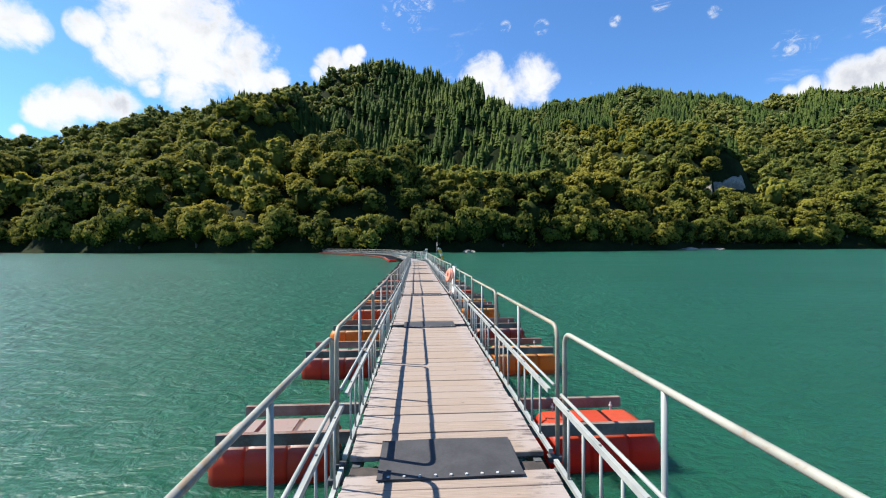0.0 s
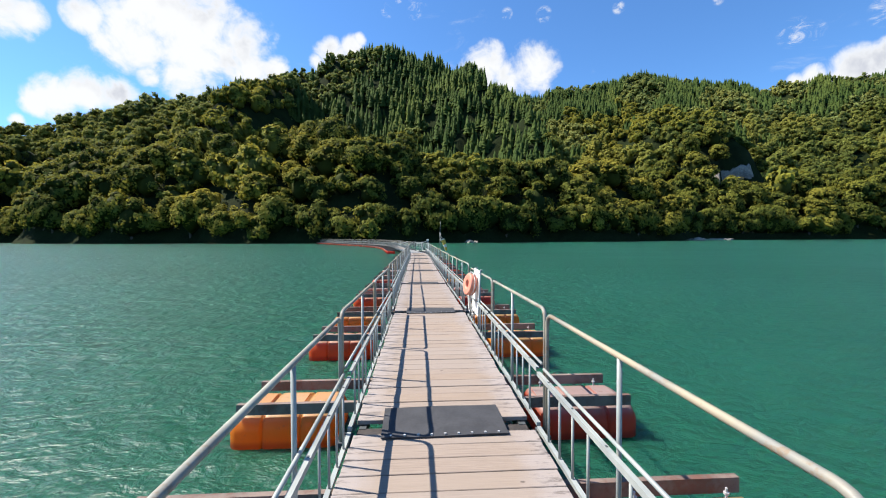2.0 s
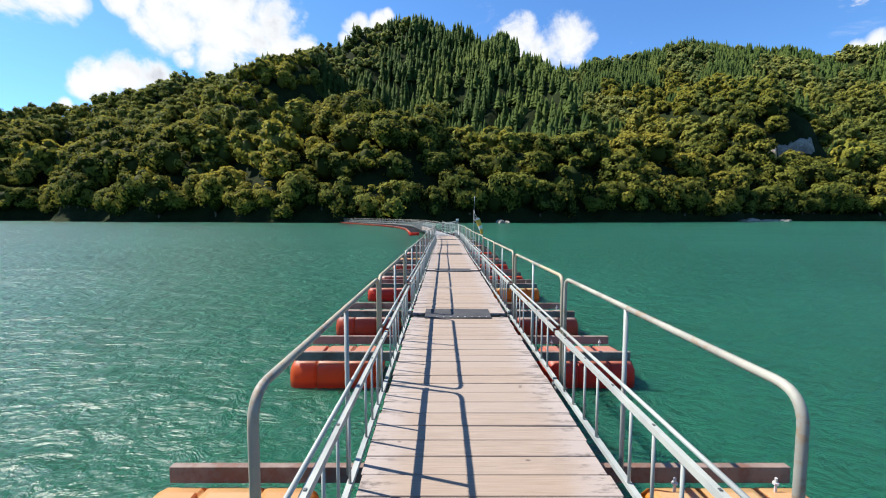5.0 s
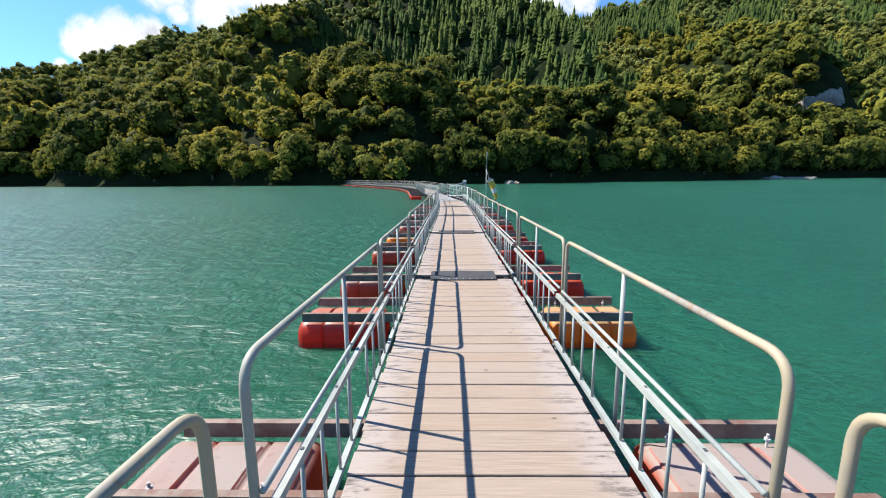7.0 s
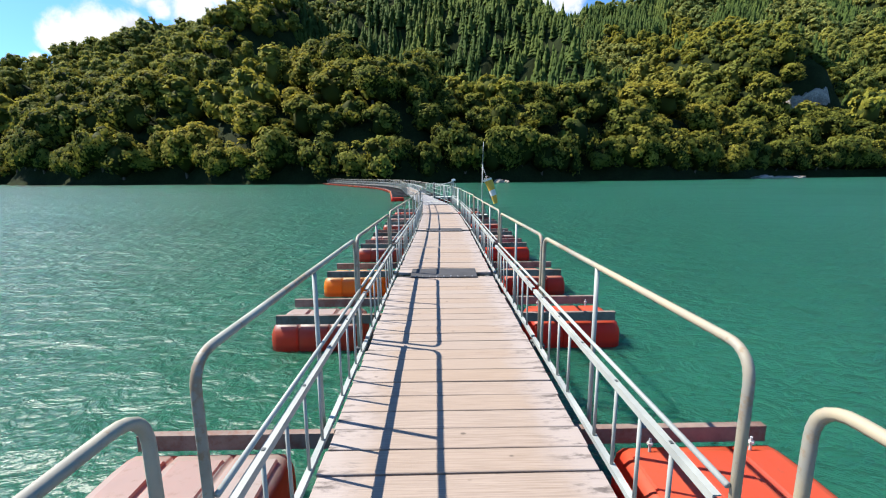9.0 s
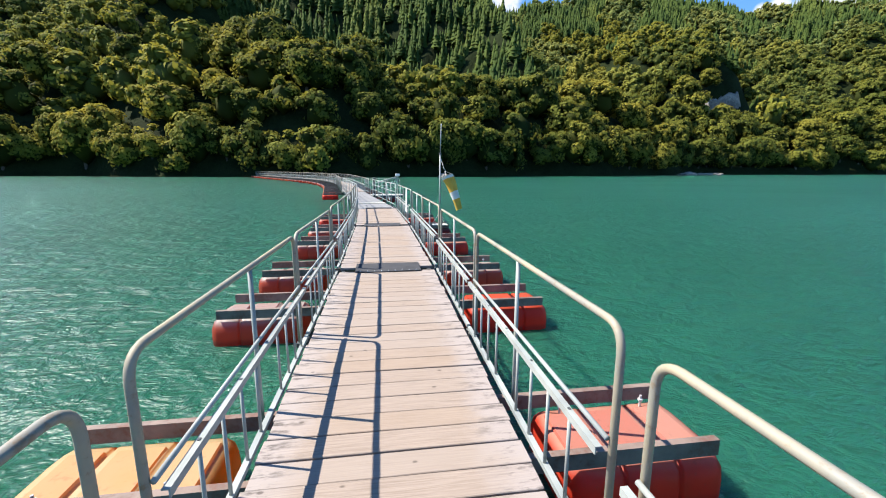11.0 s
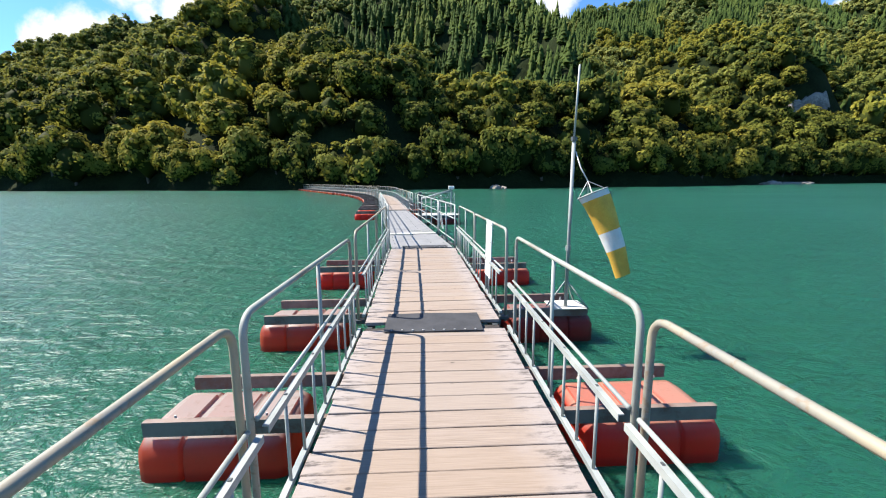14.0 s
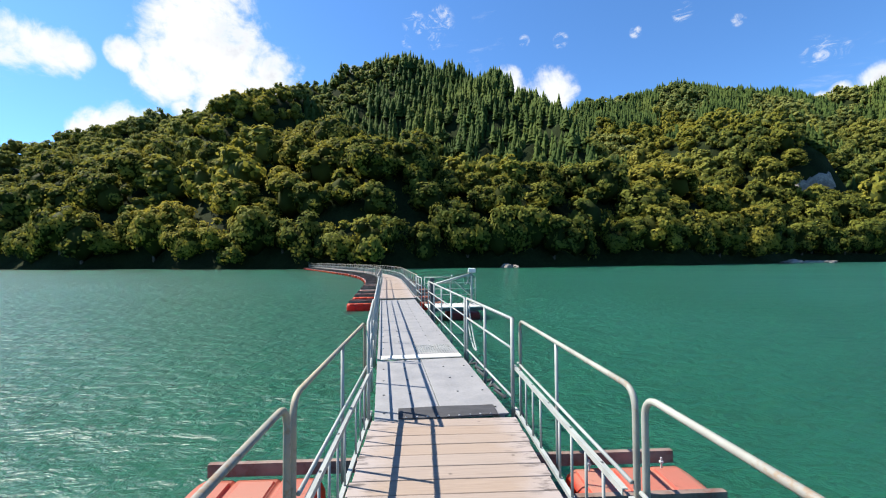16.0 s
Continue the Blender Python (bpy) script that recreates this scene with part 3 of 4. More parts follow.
part("white_box", box(-0.13, 0.17, -0.1, 0.1, 1.25, 1.42, 0.02), WHITE, boom, "white box")
part("arm", tube([(0.05, 0, 1.22), (-1.75, -0.1, 0.72)], 0.05, 8), GALV, boom, smooth=True)
part("stay", tube([(0.0, 0, 0.3), (-0.75, 0, 0.98)], 0.022, 6), GALV, boom, smooth=True)
for dx in (-0.35, -0.16):
    part("hanging_chain", tube(hanging((dx, 0, 1.1), (dx + 0.25, 0, 1.15), 0.35), 0.014, 5), GALV, boom)
boom.matrix_basis = PLAT @ pose(1.85, 0.9, 0, 0, 0, -GANG)
marker = tagged(new("buoy"), "small round white marker buoy on the lake", "buoy")
bm = bmesh.new()
bmesh.ops.create_uvsphere(bm, u_segments=12, v_segments=8, radius=0.13)
part("ball", bm, WHITE, marker, smooth=True)
marker.matrix_basis = pose(2.0, 96, WATER + 0.08)


def make_far_deck():
    s = tagged(new("bridge_section"), "distant floating bridge section with pale weathered planks", "bridge section", "far bridge sections", "structure")
    bm = bmesh.new()
    for i in range(26):
        y = 0.115 + i * 0.1985
        box(-0.765, 0.765, y, y + 0.193, -0.04, 0.0, 0, bm)
    part("planking", bm, WOOD, s)
    for x in (-0.70, 0.70):
        part("stringer", box(x - 0.03, x + 0.03, 0.0, L, -0.15, -0.045), DARK, s)
    return s


x, y, heading, i = -1.74, 58.6, 7.0, 0
rng = random.Random(8)
while y < 150:
    m = pose(x, y, 0, 0, 0, heading)
    place("far_section", make_far_deck, m)
    c = ("bright", "red", "bright", "red") if i == 0 else [rng.choice(("faded", "orange", "red", "faded")) for _ in range(4)]
    pontoon(m, c, True)
    p = m @ Vector((0, L, 0))
    x, y, i = p.x, p.y, i + 1
    heading = 7.0 if i < 3 else min(24.5, 7.0 + (i - 2) * 2.8)


# ---- things on the bridge ----
def make_ring():
    """A life ring lying in its own xy plane."""
    s = tagged(new("life_ring"), "faded orange life ring with white rope, hung on a white board", "life ring")
    bm, rings, n = bmesh.new(), [], 36
    for i in range(n):
        a = 2 * math.pi * i / n
        ring = []
        for j in range(24):
            b = 2 * math.pi * (j + 0.5) / 24
            c, d = math.cos(b), math.sin(b)
            k = (abs(c) ** 7 + abs(d) ** 7) ** (-1 / 7)
            ring.append(bm.verts.new(((0.132 + 0.066 * c * k) * math.cos(a), (0.132 + 0.066 * c * k) * math.sin(a), 0.062 * d * k)))
        rings.append(ring)
    for i in range(n):
        a, b = rings[i], rings[(i + 1) % n]
        for j in range(24):
            bm.faces.new((a[j], b[j], b[(j + 1) % 24], a[(j + 1) % 24]))
    part("ring", bm, RING, s, smooth=True)
    for q in range(4):
        a0 = math.pi / 4 + q * math.pi / 2
        pts = [((0.204 + 0.022 * math.sin(i / 8 * math.pi)) * math.cos(a0 + i / 8 * math.pi / 2), (0.204 + 0.022 * math.sin(i / 8 * math.pi)) * math.sin(a0 + i / 8 * math.pi / 2), 0.0) for i in range(9)]
        part("grab_line", tube(pts, 0.007, 5), ROPE, s, smooth=True)
    return s


RX = CX + EDGE
board = tagged(new("notice_board"), "white sheet board fixed to the guard rail behind the life ring", "board")
part("panel", box(-0.008, 0.008, -0.36, 0.36, 0.20, 1.00, 0.004), WHITE, board)
for y in (-0.28, 0.25):
    part("bracket", box(0.005, 0.05, y - 0.013, y + 0.013, 0.985, 1.022, 0.004), GALV, board, "metal clip over the handrail")
for y, z in ((-0.33, 0.95), (0.33, 0.95), (-0.33, 0.25), (0.33, 0.25)):
    part("screw", tube([(-0.014, y, z), (0.0, y, z)], 0.012, 6), DARK, board)
part("hook", tube(bend([(-0.01, 0.0, 0.78), (-0.16, 0.0, 0.78), (-0.16, 0, 0.86)], 0.03, 4), 0.012, 6), GALV, board)
board.matrix_basis = pose(RX + 0.012, 12.03, 0.02, 0, 3, 0)
ring = make_ring()
ring.matrix_basis = pose(RX - 0.085, 11.93, 0.755, 0, 100, 14)
rope = tagged(new("throw_rope"), "white throw rope looped under the life ring", "rope")
part("long_loop", tube(hanging((0.0, -0.14, 0.62), (0.0, 0.30, 0.50), 0.34, 14), 0.009, 6), ROPE, rope, smooth=True)
part("short_loop", tube(hanging((-0.02, -0.10, 0.56), (-0.01, 0.16, 0.52), 0.26, 12), 0.009, 6), ROPE, rope, smooth=True)
part("tail", tube(hanging((0.02, 0.05, 0.50), (0.03, -0.12, 0.18), 0.05, 8), 0.008, 6), ROPE, rope, smooth=True)
part("knot", tube([(0.03, -0.12, 0.22), (0.032, -0.12, 0.20), (0.03, -0.12, 0.17)], 0.02, 7), ROPE, rope, smooth=True)
rope.matrix_basis = pose(RX - 0.06, 12.1, 0.0)

sign = tagged(new("sign_board"), "white paper notice in a sleeve tied to the guard rail", "sign")
part("panel", box(-0.006, 0.006, -0.20, 0.20, 0.26, 1.02, 0.003), WHITE, sign)
part("sheet", box(-0.012, -0.008, -0.12, 0.13, 0.30, 0.80), SOCKW, sign, "yellowed sheet")
srng = random.Random(4)
for i in range(7):
    z = 0.34 + i * 0.075
    tilt = srng.uniform(-0.012, 0.012)
    for gap in (0.0, 0.020):
        part("faded_line", tube([(-0.013, 0.128, z + gap + tilt), (-0.013, 0.172 - srng.uniform(0.0, 0.012), z + gap - tilt)], 0.0035, 4), INK, sign)
part("sheet_edge", box(-0.0145, -0.0125, 0.112, 0.117, 0.30, 0.80), INK, sign, "thin dark line beside the sheet")
for y, z in ((-0.17, 0.98), (-0.17, 0.93), (0.17, 0.97), (-0.17, 0.75)):
    part("tie", tube([(-0.015, y, z), (0.03, y, z)], 0.011, 6), GALV, sign)
sign.matrix_basis = pose(0.145 + EDGE + 0.015, 41.26, 0.0, 0, 1.5, 1.9)

# windsock on its pole, standing on the float
px, py = 2.04, 41.15
mast = tagged(new("windsock_mast"), "thin grey steel pole with a braced white foot on a float", "pole")
part("lower_pole", tube([(0, 0, -0.16), (0.02, 0, 2.07)], 0.024, 10), GALV, mast, smooth=True)
part("collar", tube([(0.02, 0, 2.05), (0.02, 0, 2.10)], 0.04, 10), DARK, mast)
part("upper_pole", tube([(0.02, 0, 2.08), (0.05, 0, 2.98)], 0.013, 8), GALV, mast, smooth=True)
for dx, dy in ((0.26, -0.14), (0.20, 0.28), (-0.26, 0.0)):
    part("brace", tube([(0, 0, 0.22), (dx, dy, -0.15)], 0.011, 6), GALV, mast, smooth=True)
part("foot_plate", box(-0.22, 0.26, -0.13, 0.26, -0.165, -0.152, 0.004), SILL, mast, "white foot plate")
mast.matrix_basis = pose(px, py, 0.0)
for z, name in ((0.62, "clamp"),):
    part("clamp", tube([(0.006, 0, z), (0.006, 0, z + 0.07)], 0.036, 8), GALV, mast)


def make_sock():
    s = tagged(new("windsock"), "limp yellow windsock with a dirty white band, hanging from its pole", "windsock")
    a, b = Vector((0.20, -0.22, 1.38)), Vector((0.58, -0.46, 0.38))
    axis = (b - a).normalized()
    u = axis.cross(Vector((0, 1, 0))).normalized()
    v = axis.cross(u)
    r = random.Random(6)
    cuts = [0.0, 0.07, 0.15, 0.23, 0.31, 0.39, 0.47, 0.48, 0.55, 0.62, 0.69, 0.70, 0.78, 0.86, 0.94, 1.0]
    rings = []
    for t in cuts:
        c = a.lerp(b, t) + u * 0.035 * math.sin(t * 4.2)
        rad = 0.185 * (1 - t) + 0.095 * t
        flat = 0.85 - 0.35 * t
        rings.append([c + (u * math.cos(q) * (1 + 0.08 * math.sin(3 * q + 9 * t)) + v * math.sin(q) * flat * (1 + 0.16 * math.sin(4 * q + 6 * t))) * rad for q in (2 * math.pi * j / 20 for j in range(20))])

    def band(i0, i1, name, mat, label=""):
        bm = bmesh.new()
        made = [[bm.verts.new(p) for p in ring] for ring in rings[i0:i1 + 1]]
        for p, q in zip(made, made[1:]):
            for j in range(20):
                bm.faces.new((p[j], p[(j + 1) % 20], q[(j + 1) % 20], q[j]))
        ob = part(name, bm, mat, s, label, True)
        return ob

    band(1, 6, "upper_cloth", SOCKY, "yellow cloth")
    band(6, 10, "white_band", SOCKW, "dirty white band")
    band(10, 15, "lower_cloth", SOCKY, "yellow cloth")
    band(0, 1, "mouth_hem", SOCKW, "white hem")
    part("hoop", tube([p for p in rings[0]] + [rings[0][0]], 0.010, 6), GALV, s, smooth=True)
    top, knot = Vector((0.045, 0, 1.92)), Vector((0.16, -0.17, 1.54))
    part("rope", tube([top, top.lerp(knot, 0.5) + Vector((-0.01, 0, -0.02)), knot], 0.009, 5), ROPE, s, smooth=True)
    for j in (0, 6, 10, 15):
        part("bridle", tube([knot, rings[0][j]], 0.006, 5), ROPE, s)
    return s


sock = make_sock()
sock.matrix_basis = pose(px, py, 0.0)



# ---- lake, hills and woods ----
def grid_mesh(name, xs, ys, z, mat):
    X, Y = np.meshgrid(xs, ys)
    co = np.stack([X, Y, z(X, Y)], -1).reshape(-1, 3).astype(np.float32)
    w, h = len(xs), len(ys)
    i = (np.arange(h - 1)[:, None] * w + np.arange(w - 1)[None]).reshape(-1)
    return array_mesh(name, co, np.stack([i, i + 1, i + w + 1, i + w], -1), mat)


def array_mesh(name, co, faces, mat, smooth=False):
    me = bpy.data.meshes.new(name)
    k = faces.shape[1]
    me.vertices.add(len(co))
    me.vertices.foreach_set("co", np.ascontiguousarray(co, np.float32).reshape(-1))
    me.loops.add(faces.size)
    me.loops.foreach_set("vertex_index", np.ascontiguousarray(faces, np.int32).reshape(-1))
    me.polygons.add(len(faces))
    me.polygons.foreach_set("loop_start", np.arange(0, faces.size, k, dtype=np.int32))
    me.update(calc_edges=True)
    me.materials.append(mat)
    if smooth:
        me.shade_smooth()
    return me


lake = tagged(new("water", grid_mesh("water", np.linspace(-2500, 2500, 3), np.linspace(-2500, 2500, 3), lambda x, y: x * 0 + WATER, WATERM)),
              "green rippled lake water glittering in the sun", "water", kind="structure")

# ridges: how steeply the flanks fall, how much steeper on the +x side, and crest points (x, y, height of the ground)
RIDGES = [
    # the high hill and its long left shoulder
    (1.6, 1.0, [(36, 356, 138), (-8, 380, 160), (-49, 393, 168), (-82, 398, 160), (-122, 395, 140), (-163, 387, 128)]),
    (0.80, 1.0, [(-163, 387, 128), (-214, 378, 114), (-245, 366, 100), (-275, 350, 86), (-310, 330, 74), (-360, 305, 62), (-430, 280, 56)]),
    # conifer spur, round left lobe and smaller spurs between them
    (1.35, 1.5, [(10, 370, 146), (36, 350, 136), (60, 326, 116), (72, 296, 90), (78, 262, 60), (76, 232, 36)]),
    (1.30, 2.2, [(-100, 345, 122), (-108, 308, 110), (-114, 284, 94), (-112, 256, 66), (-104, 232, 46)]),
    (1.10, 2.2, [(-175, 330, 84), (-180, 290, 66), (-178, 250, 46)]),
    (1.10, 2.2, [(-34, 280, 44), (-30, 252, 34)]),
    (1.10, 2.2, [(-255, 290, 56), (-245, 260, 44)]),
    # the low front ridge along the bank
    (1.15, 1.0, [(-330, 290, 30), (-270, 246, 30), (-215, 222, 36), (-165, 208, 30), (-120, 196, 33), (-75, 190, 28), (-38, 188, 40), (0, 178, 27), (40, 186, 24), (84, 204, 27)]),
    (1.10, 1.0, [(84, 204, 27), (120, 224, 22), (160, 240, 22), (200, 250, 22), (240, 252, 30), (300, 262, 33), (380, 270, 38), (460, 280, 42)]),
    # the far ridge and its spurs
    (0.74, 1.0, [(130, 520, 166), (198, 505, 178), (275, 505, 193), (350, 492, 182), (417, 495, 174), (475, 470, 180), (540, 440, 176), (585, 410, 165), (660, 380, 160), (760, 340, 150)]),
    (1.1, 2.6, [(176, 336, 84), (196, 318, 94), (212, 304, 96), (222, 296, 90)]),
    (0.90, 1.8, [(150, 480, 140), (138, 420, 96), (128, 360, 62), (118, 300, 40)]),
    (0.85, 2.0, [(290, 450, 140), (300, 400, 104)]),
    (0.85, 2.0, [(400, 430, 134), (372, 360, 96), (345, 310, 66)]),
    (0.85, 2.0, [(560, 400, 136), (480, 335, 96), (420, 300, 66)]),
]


def shore(x):
    """Where the far bank begins."""
    return 150 + 0.00144 * np.clip(x, -190, 0) ** 2 + np.where(x > 20, 0.40 * np.minimum(x - 20, 160), 0) + np.where(x > 180, 0.08 * (x - 180), 0) + 4 * np.sin(x * 0.055) + 3 * np.sin(x * 0.13 + 1)


def wave_noise(x, y, s, seed):
    r = np.random.RandomState(seed)
    out = 0
    for i in range(7):
        a, f, p = r.uniform(0, 6.28), r.uniform(0.6, 1.6) / s, r.uniform(0, 6.28)
        out = out + np.sin((np.cos(a) * x + np.sin(a) * y) * f * 6.28 + p)
    return out / 7 * 1.6


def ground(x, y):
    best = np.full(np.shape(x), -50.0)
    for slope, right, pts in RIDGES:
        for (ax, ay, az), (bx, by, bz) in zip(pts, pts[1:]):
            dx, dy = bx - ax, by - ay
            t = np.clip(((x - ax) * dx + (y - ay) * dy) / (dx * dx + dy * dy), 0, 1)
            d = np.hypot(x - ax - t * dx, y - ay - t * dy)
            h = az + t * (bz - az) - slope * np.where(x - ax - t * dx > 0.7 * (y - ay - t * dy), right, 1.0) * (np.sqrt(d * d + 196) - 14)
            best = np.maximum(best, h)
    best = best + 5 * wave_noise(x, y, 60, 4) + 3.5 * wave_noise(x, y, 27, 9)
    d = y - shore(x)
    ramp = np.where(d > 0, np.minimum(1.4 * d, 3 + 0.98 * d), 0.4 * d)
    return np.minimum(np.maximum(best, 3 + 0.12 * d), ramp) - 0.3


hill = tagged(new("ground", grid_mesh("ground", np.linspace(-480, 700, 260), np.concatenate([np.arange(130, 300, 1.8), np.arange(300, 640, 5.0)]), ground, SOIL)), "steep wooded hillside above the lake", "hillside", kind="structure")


def ico(level):
    bm = bmesh.new()
    bmesh.ops.create_icosphere(bm, subdivisions=level, radius=1)
    v = np.array([p.co[:] for p in bm.verts])
    bm.verts.index_update()
    f = np.array([[p.index for p in q.verts] for q in bm.faces])
    bm.free()
    return v, f


ICO1, ICO2 = ico(1), ico(2)


def leaves(r, centre, normal, size):
    """Small bent leaf sprays: two triangles each, set near the given points and facing roughly outwards."""
    k = len(centre)
    n = normal + r.normal(0, 0.32, (k, 3))
    n /= np.linalg.norm(n, axis=1, keepdims=True)
    a = np.cross(n, r.normal(0, 1, (k, 3)))
    a /= np.linalg.norm(a, axis=1, keepdims=True)
    b = np.cross(n, a)
    s = size * r.uniform(0.6, 1.4, (k, 1))
    fold = n * s * r.uniform(-0.25, 0.25, (k, 1))
    co = np.stack([centre - a * s, centre - b * s * r.uniform(0.4, 0.8, (k, 1)) + fold, centre + a * s, centre + b * s * r.uniform(0.4, 0.8, (k, 1)) + fold], 1).reshape(-1, 3)
    i = np.arange(k)[:, None] * 4
    f = np.concatenate([i + [0, 1, 2], i + [0, 2, 3]], 1).reshape(-1, 3)
    return co, f


def join(pieces):
    cos, fs, base = [], [], 0
    for co, f in pieces:
        cos.append(co)
        fs.append(f + base)
        base += len(co)
    return np.concatenate(cos), np.concatenate(fs)


def broadleaf(seed, clumps, sprays, size):
    """A tall domed crown, about 4 m in radius and 9 m high, of many clumps, leafy down its sides."""
    r = np.random.RandomState(seed)
    pieces, cores = [], []
    mid = np.array([0, 0, 3.8])
    for i in range(clumps):
        a, s = r.uniform(0, 6.28), r.uniform(-0.45, 1.0)
        out = np.array([math.cos(a) * math.sqrt(1 - s * s) * 2.9, math.sin(a) * math.sqrt(1 - s * s) * 2.9, s * 3.6]) * r.uniform(0.80, 1.06)
        rad = r.uniform(0.9, 1.7) * (1.55 if clumps < 6 else 1.15 if clumps < 10 else 1.0)
        c = mid + out
        v, f = ICO1
        bump = 1 + r.normal(0, 0.15, (len(v), 1))
        # core of the clump, which gets the darkened leaf colour as inner shade
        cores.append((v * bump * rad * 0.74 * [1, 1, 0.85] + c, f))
        d = r.normal(0, 1, (sprays, 3)) + 0.8 * out / np.linalg.norm(out) + [0, 0, 0.4]
        d /= np.linalg.norm(d, axis=1, keepdims=True)
        at = d * rad * r.uniform(0.72, 1.15, (sprays, 1)) * [1, 1, 0.9] + c
        dome = (at - mid) / np.linalg.norm(at - mid, axis=1, keepdims=True)
        pieces.append(leaves(r, at, 0.5 * d + 0.7 * dome, size))
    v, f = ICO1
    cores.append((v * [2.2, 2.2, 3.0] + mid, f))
    return join(pieces), join(cores)


def conifer(seed, tiers=6):
    """A narrow crown 12 m high, of drooping tiers with ragged hems."""
    r = np.random.RandomState(seed)
    pieces = []
    for i in range(tiers):
        t = i / tiers
        z, rad, n = 2.0 + 10 * t, 2.1 * (1 - t) ** 0.8 + 0.25, 9
        a = np.linspace(0, 6.28, n, endpoint=False) + r.uniform(0, 1)
        rr = rad * r.uniform(0.55, 1.2, n)
        co = np.concatenate([[[r.normal(0, 0.1), r.normal(0, 0.1), z + 3.0]], np.stack([np.cos(a) * rr, np.sin(a) * rr, z - 0.5 + r.uniform(-0.6, 0.4, n)], 1)])
        j = np.arange(n)
        pieces.append((co, np.stack([j * 0, 1 + j, 1 + (j + 1) % n], 1)))
    return join(pieces)


def scatter(name, templates, spots, mat, label):
    """One object of very many trees: each spot is x, y, z, width, height, turn and which template."""
    cos, fs, base = [], [], 0
    for x, y, z, w, h, turn, which in spots:
        co, f = templates[int(which)]
        c, s = math.cos(turn), math.sin(turn)
        q = np.empty_like(co, dtype=np.float32)
        q[:, 0], q[:, 1], q[:, 2] = (co[:, 0] * c - co[:, 1] * s) * w + x, (co[:, 0] * s + co[:, 1] * c) * w + y, co[:, 2] * h + z
        cos.append(q)
        fs.append(f + base)
        base += len(co)
    return tagged(new(name, array_mesh(name, np.concatenate(cos), np.concatenate(fs), mat)), label, "woods", kind="stuff")


def scar(x, y):
    """The landslide, a slanting strip of the slope under the round dome: below 1 inside it."""
    z = ground(x, y) + 1.2 * wave_noise(x, y, 9, 31) + 0.7 * wave_noise(x, y, 3.5, 32)
    return np.maximum(np.abs(x - 206) / 22, np.abs(z - 42 - 0.20 * (x - 206)) / (3.4 + 0.05 * (x - 206)))


def bare(x, y):
    return (np.abs(x - 206) < 27) & (np.abs(y - 274) < 28) & (np.abs(ground(x, y) - 41 - 0.20 * (x - 206)) < 9.0)


def open_slope(x, y):
    """How high the ground stands above the line of sight over the nearer slopes, from the bridge."""
    ex, ey, ez = 0.0, 20.0, 1.5
    zt = ground(x, y) + 8
    ok = np.ones(np.shape(x), bool)
    for t in np.linspace(0.3, 0.97, 22):
        px, py = ex + (x - ex) * t, ey + (y - ey) * t
        ok &= ez + (zt - ez) * t > ground(px, py) + 1.0
    return ok


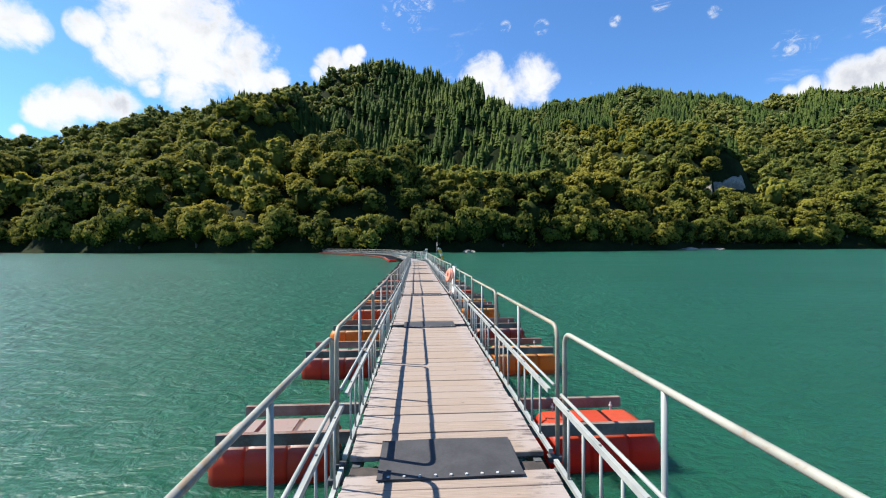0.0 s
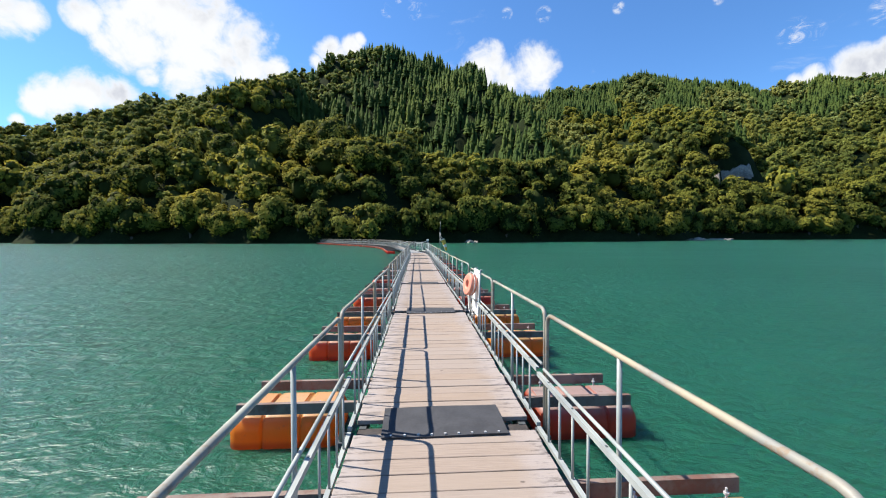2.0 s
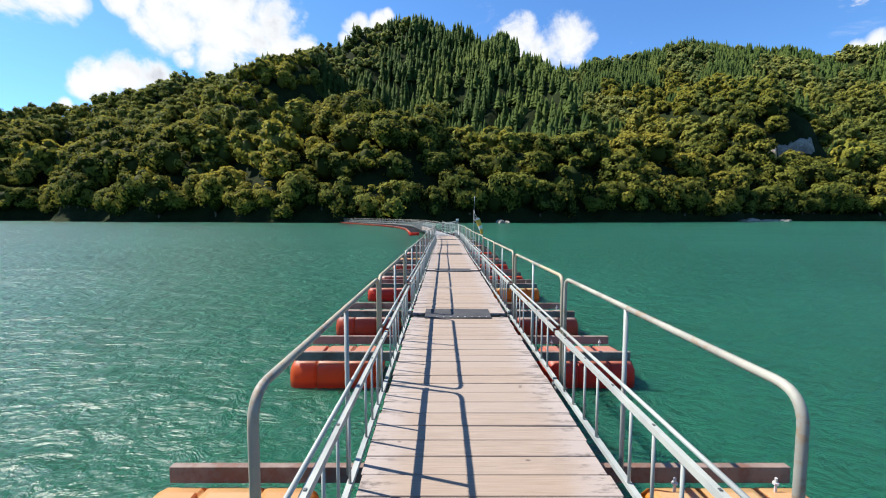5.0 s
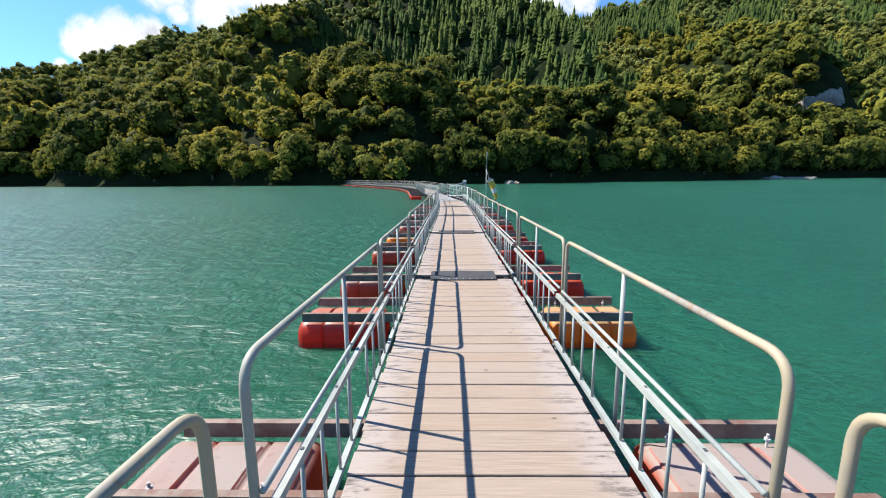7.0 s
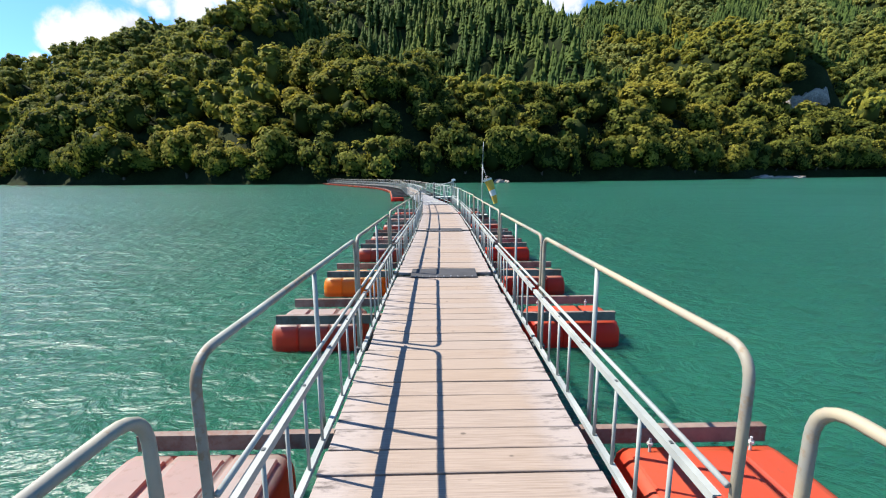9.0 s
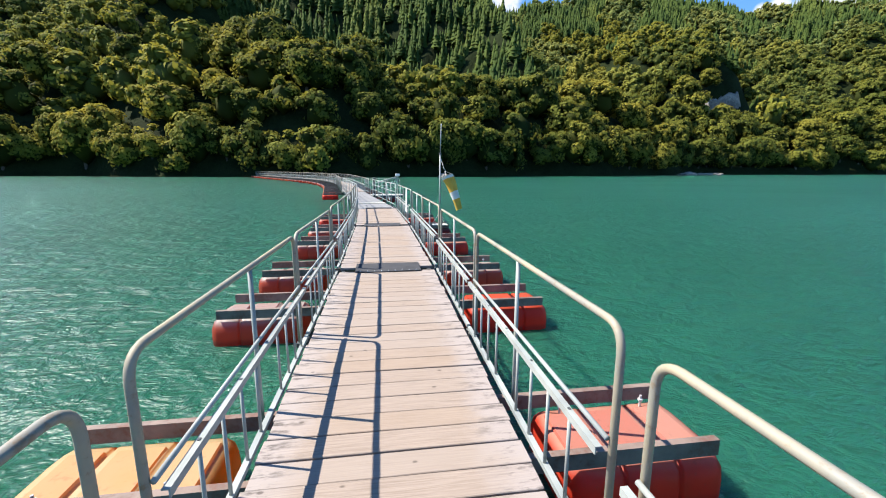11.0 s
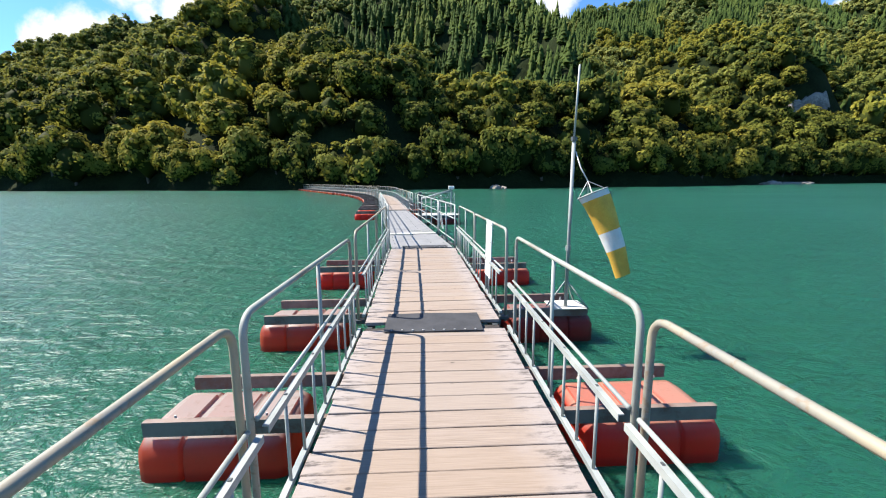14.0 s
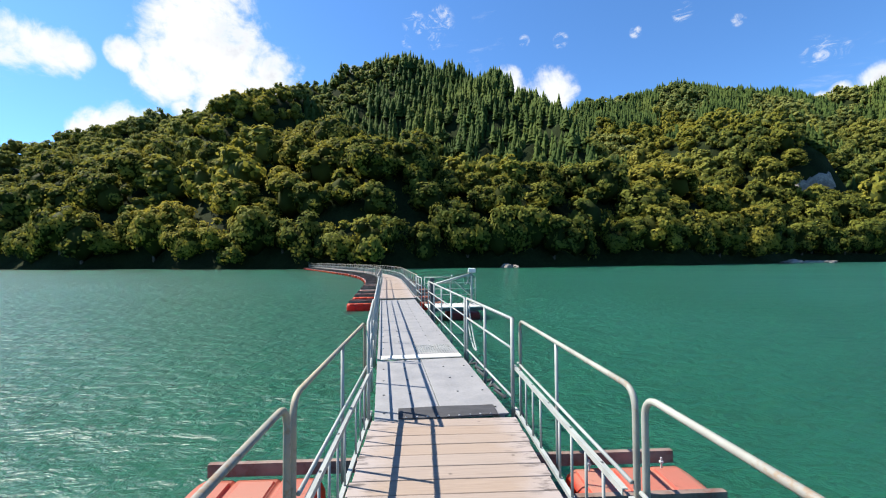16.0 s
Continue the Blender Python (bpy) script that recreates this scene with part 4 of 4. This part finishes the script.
def woods():
    r = np.random.RandomState(21)
    crown_t = [broadleaf(i, 22, 58, 0.29) for i in range(6)]
    near_t = [broadleaf(i, 21, 44, 0.31) for i in range(6)]
    mid_t = [broadleaf(20 + i, 13, 24, 0.50) for i in range(5)]
    far_t = [broadleaf(40 + i, 8, 18, 0.66) for i in range(4)]
    con_t = [conifer(60 + i) for i in range(5)]
    groups = {"near": [], "mid": [], "far": [], "con": [], "gold": []}
    # stands of lighter, yellow-green trees: x, y, radius
    gold = [(200, 316, 32), (182, 322, 26), (-116, 292, 26), (-112, 262, 18), (-122, 318, 22), (-205, 232, 16), (-92, 186, 15), (-66, 180, 10), (16, 184, 12), (50, 196, 9), (210, 250, 16), (-190, 300, 14), (190, 420, 40)]
    for step, lo, hi, kinds in ((9.6, 8, 60, "near"), (8.0, 60, 150, "mid"), (7.2, 150, 430, "far")):
        xs = np.arange(-430, 640, step)
        ys = np.arange(135, 620, step)
        X, Y = np.meshgrid(xs, ys)
        X = (X + r.uniform(-0.45, 0.45, X.shape) * step).reshape(-1)
        Y = (Y + r.uniform(-0.45, 0.45, Y.shape) * step).reshape(-1)
        d = Y - shore(X)
        az = np.degrees(np.arctan2(X, Y - 20))
        keep = (d > lo) & (d < hi) & (np.abs(az - 2) < 62) & open_slope(X, Y)
        keep &= ~bare(X, Y)
        X, Y = X[keep], Y[keep]
        Z = ground(X, Y)
        stand = wave_noise(X, Y, 90, 77)
        for x, y, z, s in zip(X, Y, Z, stand):
            fir = (-52 < x < 84 and y > 235 and s > -1.0) or (z > 120 and x > 60 and s > -0.1) or (s > 0.75 and y > 250)
            # the second box adds conifers whose dark green stands for a shaded cliff
            fir = fir or (-92 < x < -52 and 272 < y < 350) or (226 < x < 262 and 282 < y < 330)
            if fir:
                w = r.uniform(0.95, 1.45)
                groups["con"].append((x, y, z - 4, w, r.uniform(0.9, 1.3), r.uniform(0, 6.28), r.randint(5)))
                for i in range(5):
                    groups["con"].append((x + r.uniform(-4.5, 4.5), y + r.uniform(-4.5, 4.5), z - 4, w, r.uniform(0.8, 1.3), r.uniform(0, 6.28), r.randint(5)))
            else:
                w = (1.0 + 1.1 * r.beta(1.5, 2.2)) * {"near": 1.18, "mid": 0.92, "far": 0.80}[kinds]
                light = any((x - gx) ** 2 + (y - gy) ** 2 < gr * gr for gx, gy, gr in gold)
                groups["gold" if light else kinds].append((x, y, z - 0.8, w, w * r.uniform(0.80, 1.15), r.uniform(0, 6.28), r.randint(4)))
    # crown cores of the woods, coloured dark to give shade between the sprays
    for name, shapes, spots, mat in (("shore_shaded_cores", near_t, "near", LEAF_SHADED), ("hillside_shaded_cores", mid_t, "mid", LEAF_SHADED_FAR), ("ridge_shaded_cores", far_t, "far", LEAF_SHADED_FAR), ("bright_woods_shaded_cores", mid_t, "gold", LEAF_SHADED_FAR)):
        scatter(name, [q[1] for q in shapes], groups[spots], mat, "crown cores of the woods, their shade put into a darker green")
    near_t, mid_t, far_t = ([q[0] for q in shapes] for shapes in (near_t, mid_t, far_t))
    scatter("shore_woods", near_t, groups["near"], LEAF, "dense green broadleaf woods on the lower slope above the shore")
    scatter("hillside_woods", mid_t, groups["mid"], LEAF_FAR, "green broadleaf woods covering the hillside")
    scatter("bright_woods", mid_t, groups["gold"], LEAF_GOLD, "stands of lighter yellow-green trees on the slopes")
    scatter("ridge_woods", far_t, groups["far"], LEAF_HAZE, "distant green woods up to the ridge")
    scatter("conifer_woods", con_t, groups["con"], CONIF, "dark green conifers on the steep slope, some added for a cliff's shade")
    # two big round crowns that stand out over the slope
    for x, y, w, h in ((-36, 191, 2.3, 2.5), (-8, 172, 2.1, 1.9), (-22, 168, 2.2, 1.9)):
        t = tagged(new("broadleaf_tree"), "large round dark green broadleaf tree above the shore woods", "tree")
        part("trunk", tube([(0, 0, -0.8), (0.1, -0.1, 2.0), (0.2, 0, 5.2)], 0.3, 6, None, 0.1), BARK, t)
        leafy, dark_core = broadleaf(90 + int(x), 34, 54, 0.22)
        part("crown", array_mesh("crown", *leafy, LEAF), LEAF, t)
        part("inner_crown", array_mesh("inner_crown", *dark_core, LEAF_SHADED), LEAF_SHADED, t, "crown core with shade put into its darker green")
        t.matrix_basis = Matrix.LocRotScale((x, y, float(ground(np.array(x), np.array(y))) - 0.8), None, (w, w, h))
    # the front row over the water, tree by tree
    crowns = [array_mesh("crown", *crown_t[i][0], LEAF) for i in range(6)]
    # their cores, with the shade in the colour
    inner = [array_mesh("inner_crown", *crown_t[i][1], LEAF_SHADED) for i in range(6)]
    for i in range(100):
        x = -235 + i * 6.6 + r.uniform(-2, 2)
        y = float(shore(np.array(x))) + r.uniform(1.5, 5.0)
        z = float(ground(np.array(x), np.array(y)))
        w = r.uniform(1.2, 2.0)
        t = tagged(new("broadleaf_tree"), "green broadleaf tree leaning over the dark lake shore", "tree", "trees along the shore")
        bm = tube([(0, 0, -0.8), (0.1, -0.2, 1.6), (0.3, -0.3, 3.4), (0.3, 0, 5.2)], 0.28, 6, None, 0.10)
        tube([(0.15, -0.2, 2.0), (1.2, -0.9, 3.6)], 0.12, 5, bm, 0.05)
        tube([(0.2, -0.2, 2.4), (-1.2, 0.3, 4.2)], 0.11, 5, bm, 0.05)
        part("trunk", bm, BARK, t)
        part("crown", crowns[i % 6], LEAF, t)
        part("inner_crown", inner[i % 6], LEAF_SHADED, t, "crown core with shade put into its darker green")
        t.matrix_basis = Matrix.LocRotScale((x, y, z - r.uniform(0.2, 3.6)), Euler((0, 0, r.uniform(0, 6.28))), (w, w, w * r.uniform(0.9, 1.25)))


woods()

# bare landslide under the round dome, and pale rocks at the waterline
xs, ys = np.linspace(176, 238, 100), np.linspace(246, 304, 90)
tagged(new("landslide", grid_mesh("landslide", xs, ys, lambda x, y: ground(x, y) + 0.6 + 0.3 * wave_noise(x, y, 5, 3) - 9.0 * np.clip(scar(x, y) - 1, 0, 1), ROCK)),
       "bare pale landslide scar of earth and rock in the woods", "landslide", kind="structure")


def make_rock(seed, sx, sy, sz):
    r = random.Random(seed)
    bm = bmesh.new()
    bmesh.ops.create_icosphere(bm, subdivisions=3, radius=1)
    for v in bm.verts:
        k = 1 + 0.35 * noise.noise(v.co * 1.7 + Vector((seed, 0, 0))) + 0.15 * noise.noise(v.co * 5)
        v.co = Vector((v.co.x * sx, v.co.y * sy, v.co.z * sz)) * k
    return bm


for i, (x, dy, sx, sz) in enumerate(((131, -4.0, 2.0, 0.8), (138, -5.5, 3.4, 1.3), (152, -7.0, 7.0, 0.8), (157, -7.5, 4.0, 0.9), (18.6, -4.0, 1.3, 1.0), (20.6, -3.5, 0.9, 0.7))):
    rock = part("shore_rock", make_rock(i + 3, sx, 2.2, sz), ROCK, None, "pale bare rock at the waterline of the wooded bank", True)
    tagged(rock, category="rock", group="rocks on the shore")
    rock.matrix_basis = pose(x, float(shore(np.array(float(x)))) + dy, WATER + 0.1, 0, 0, 12)
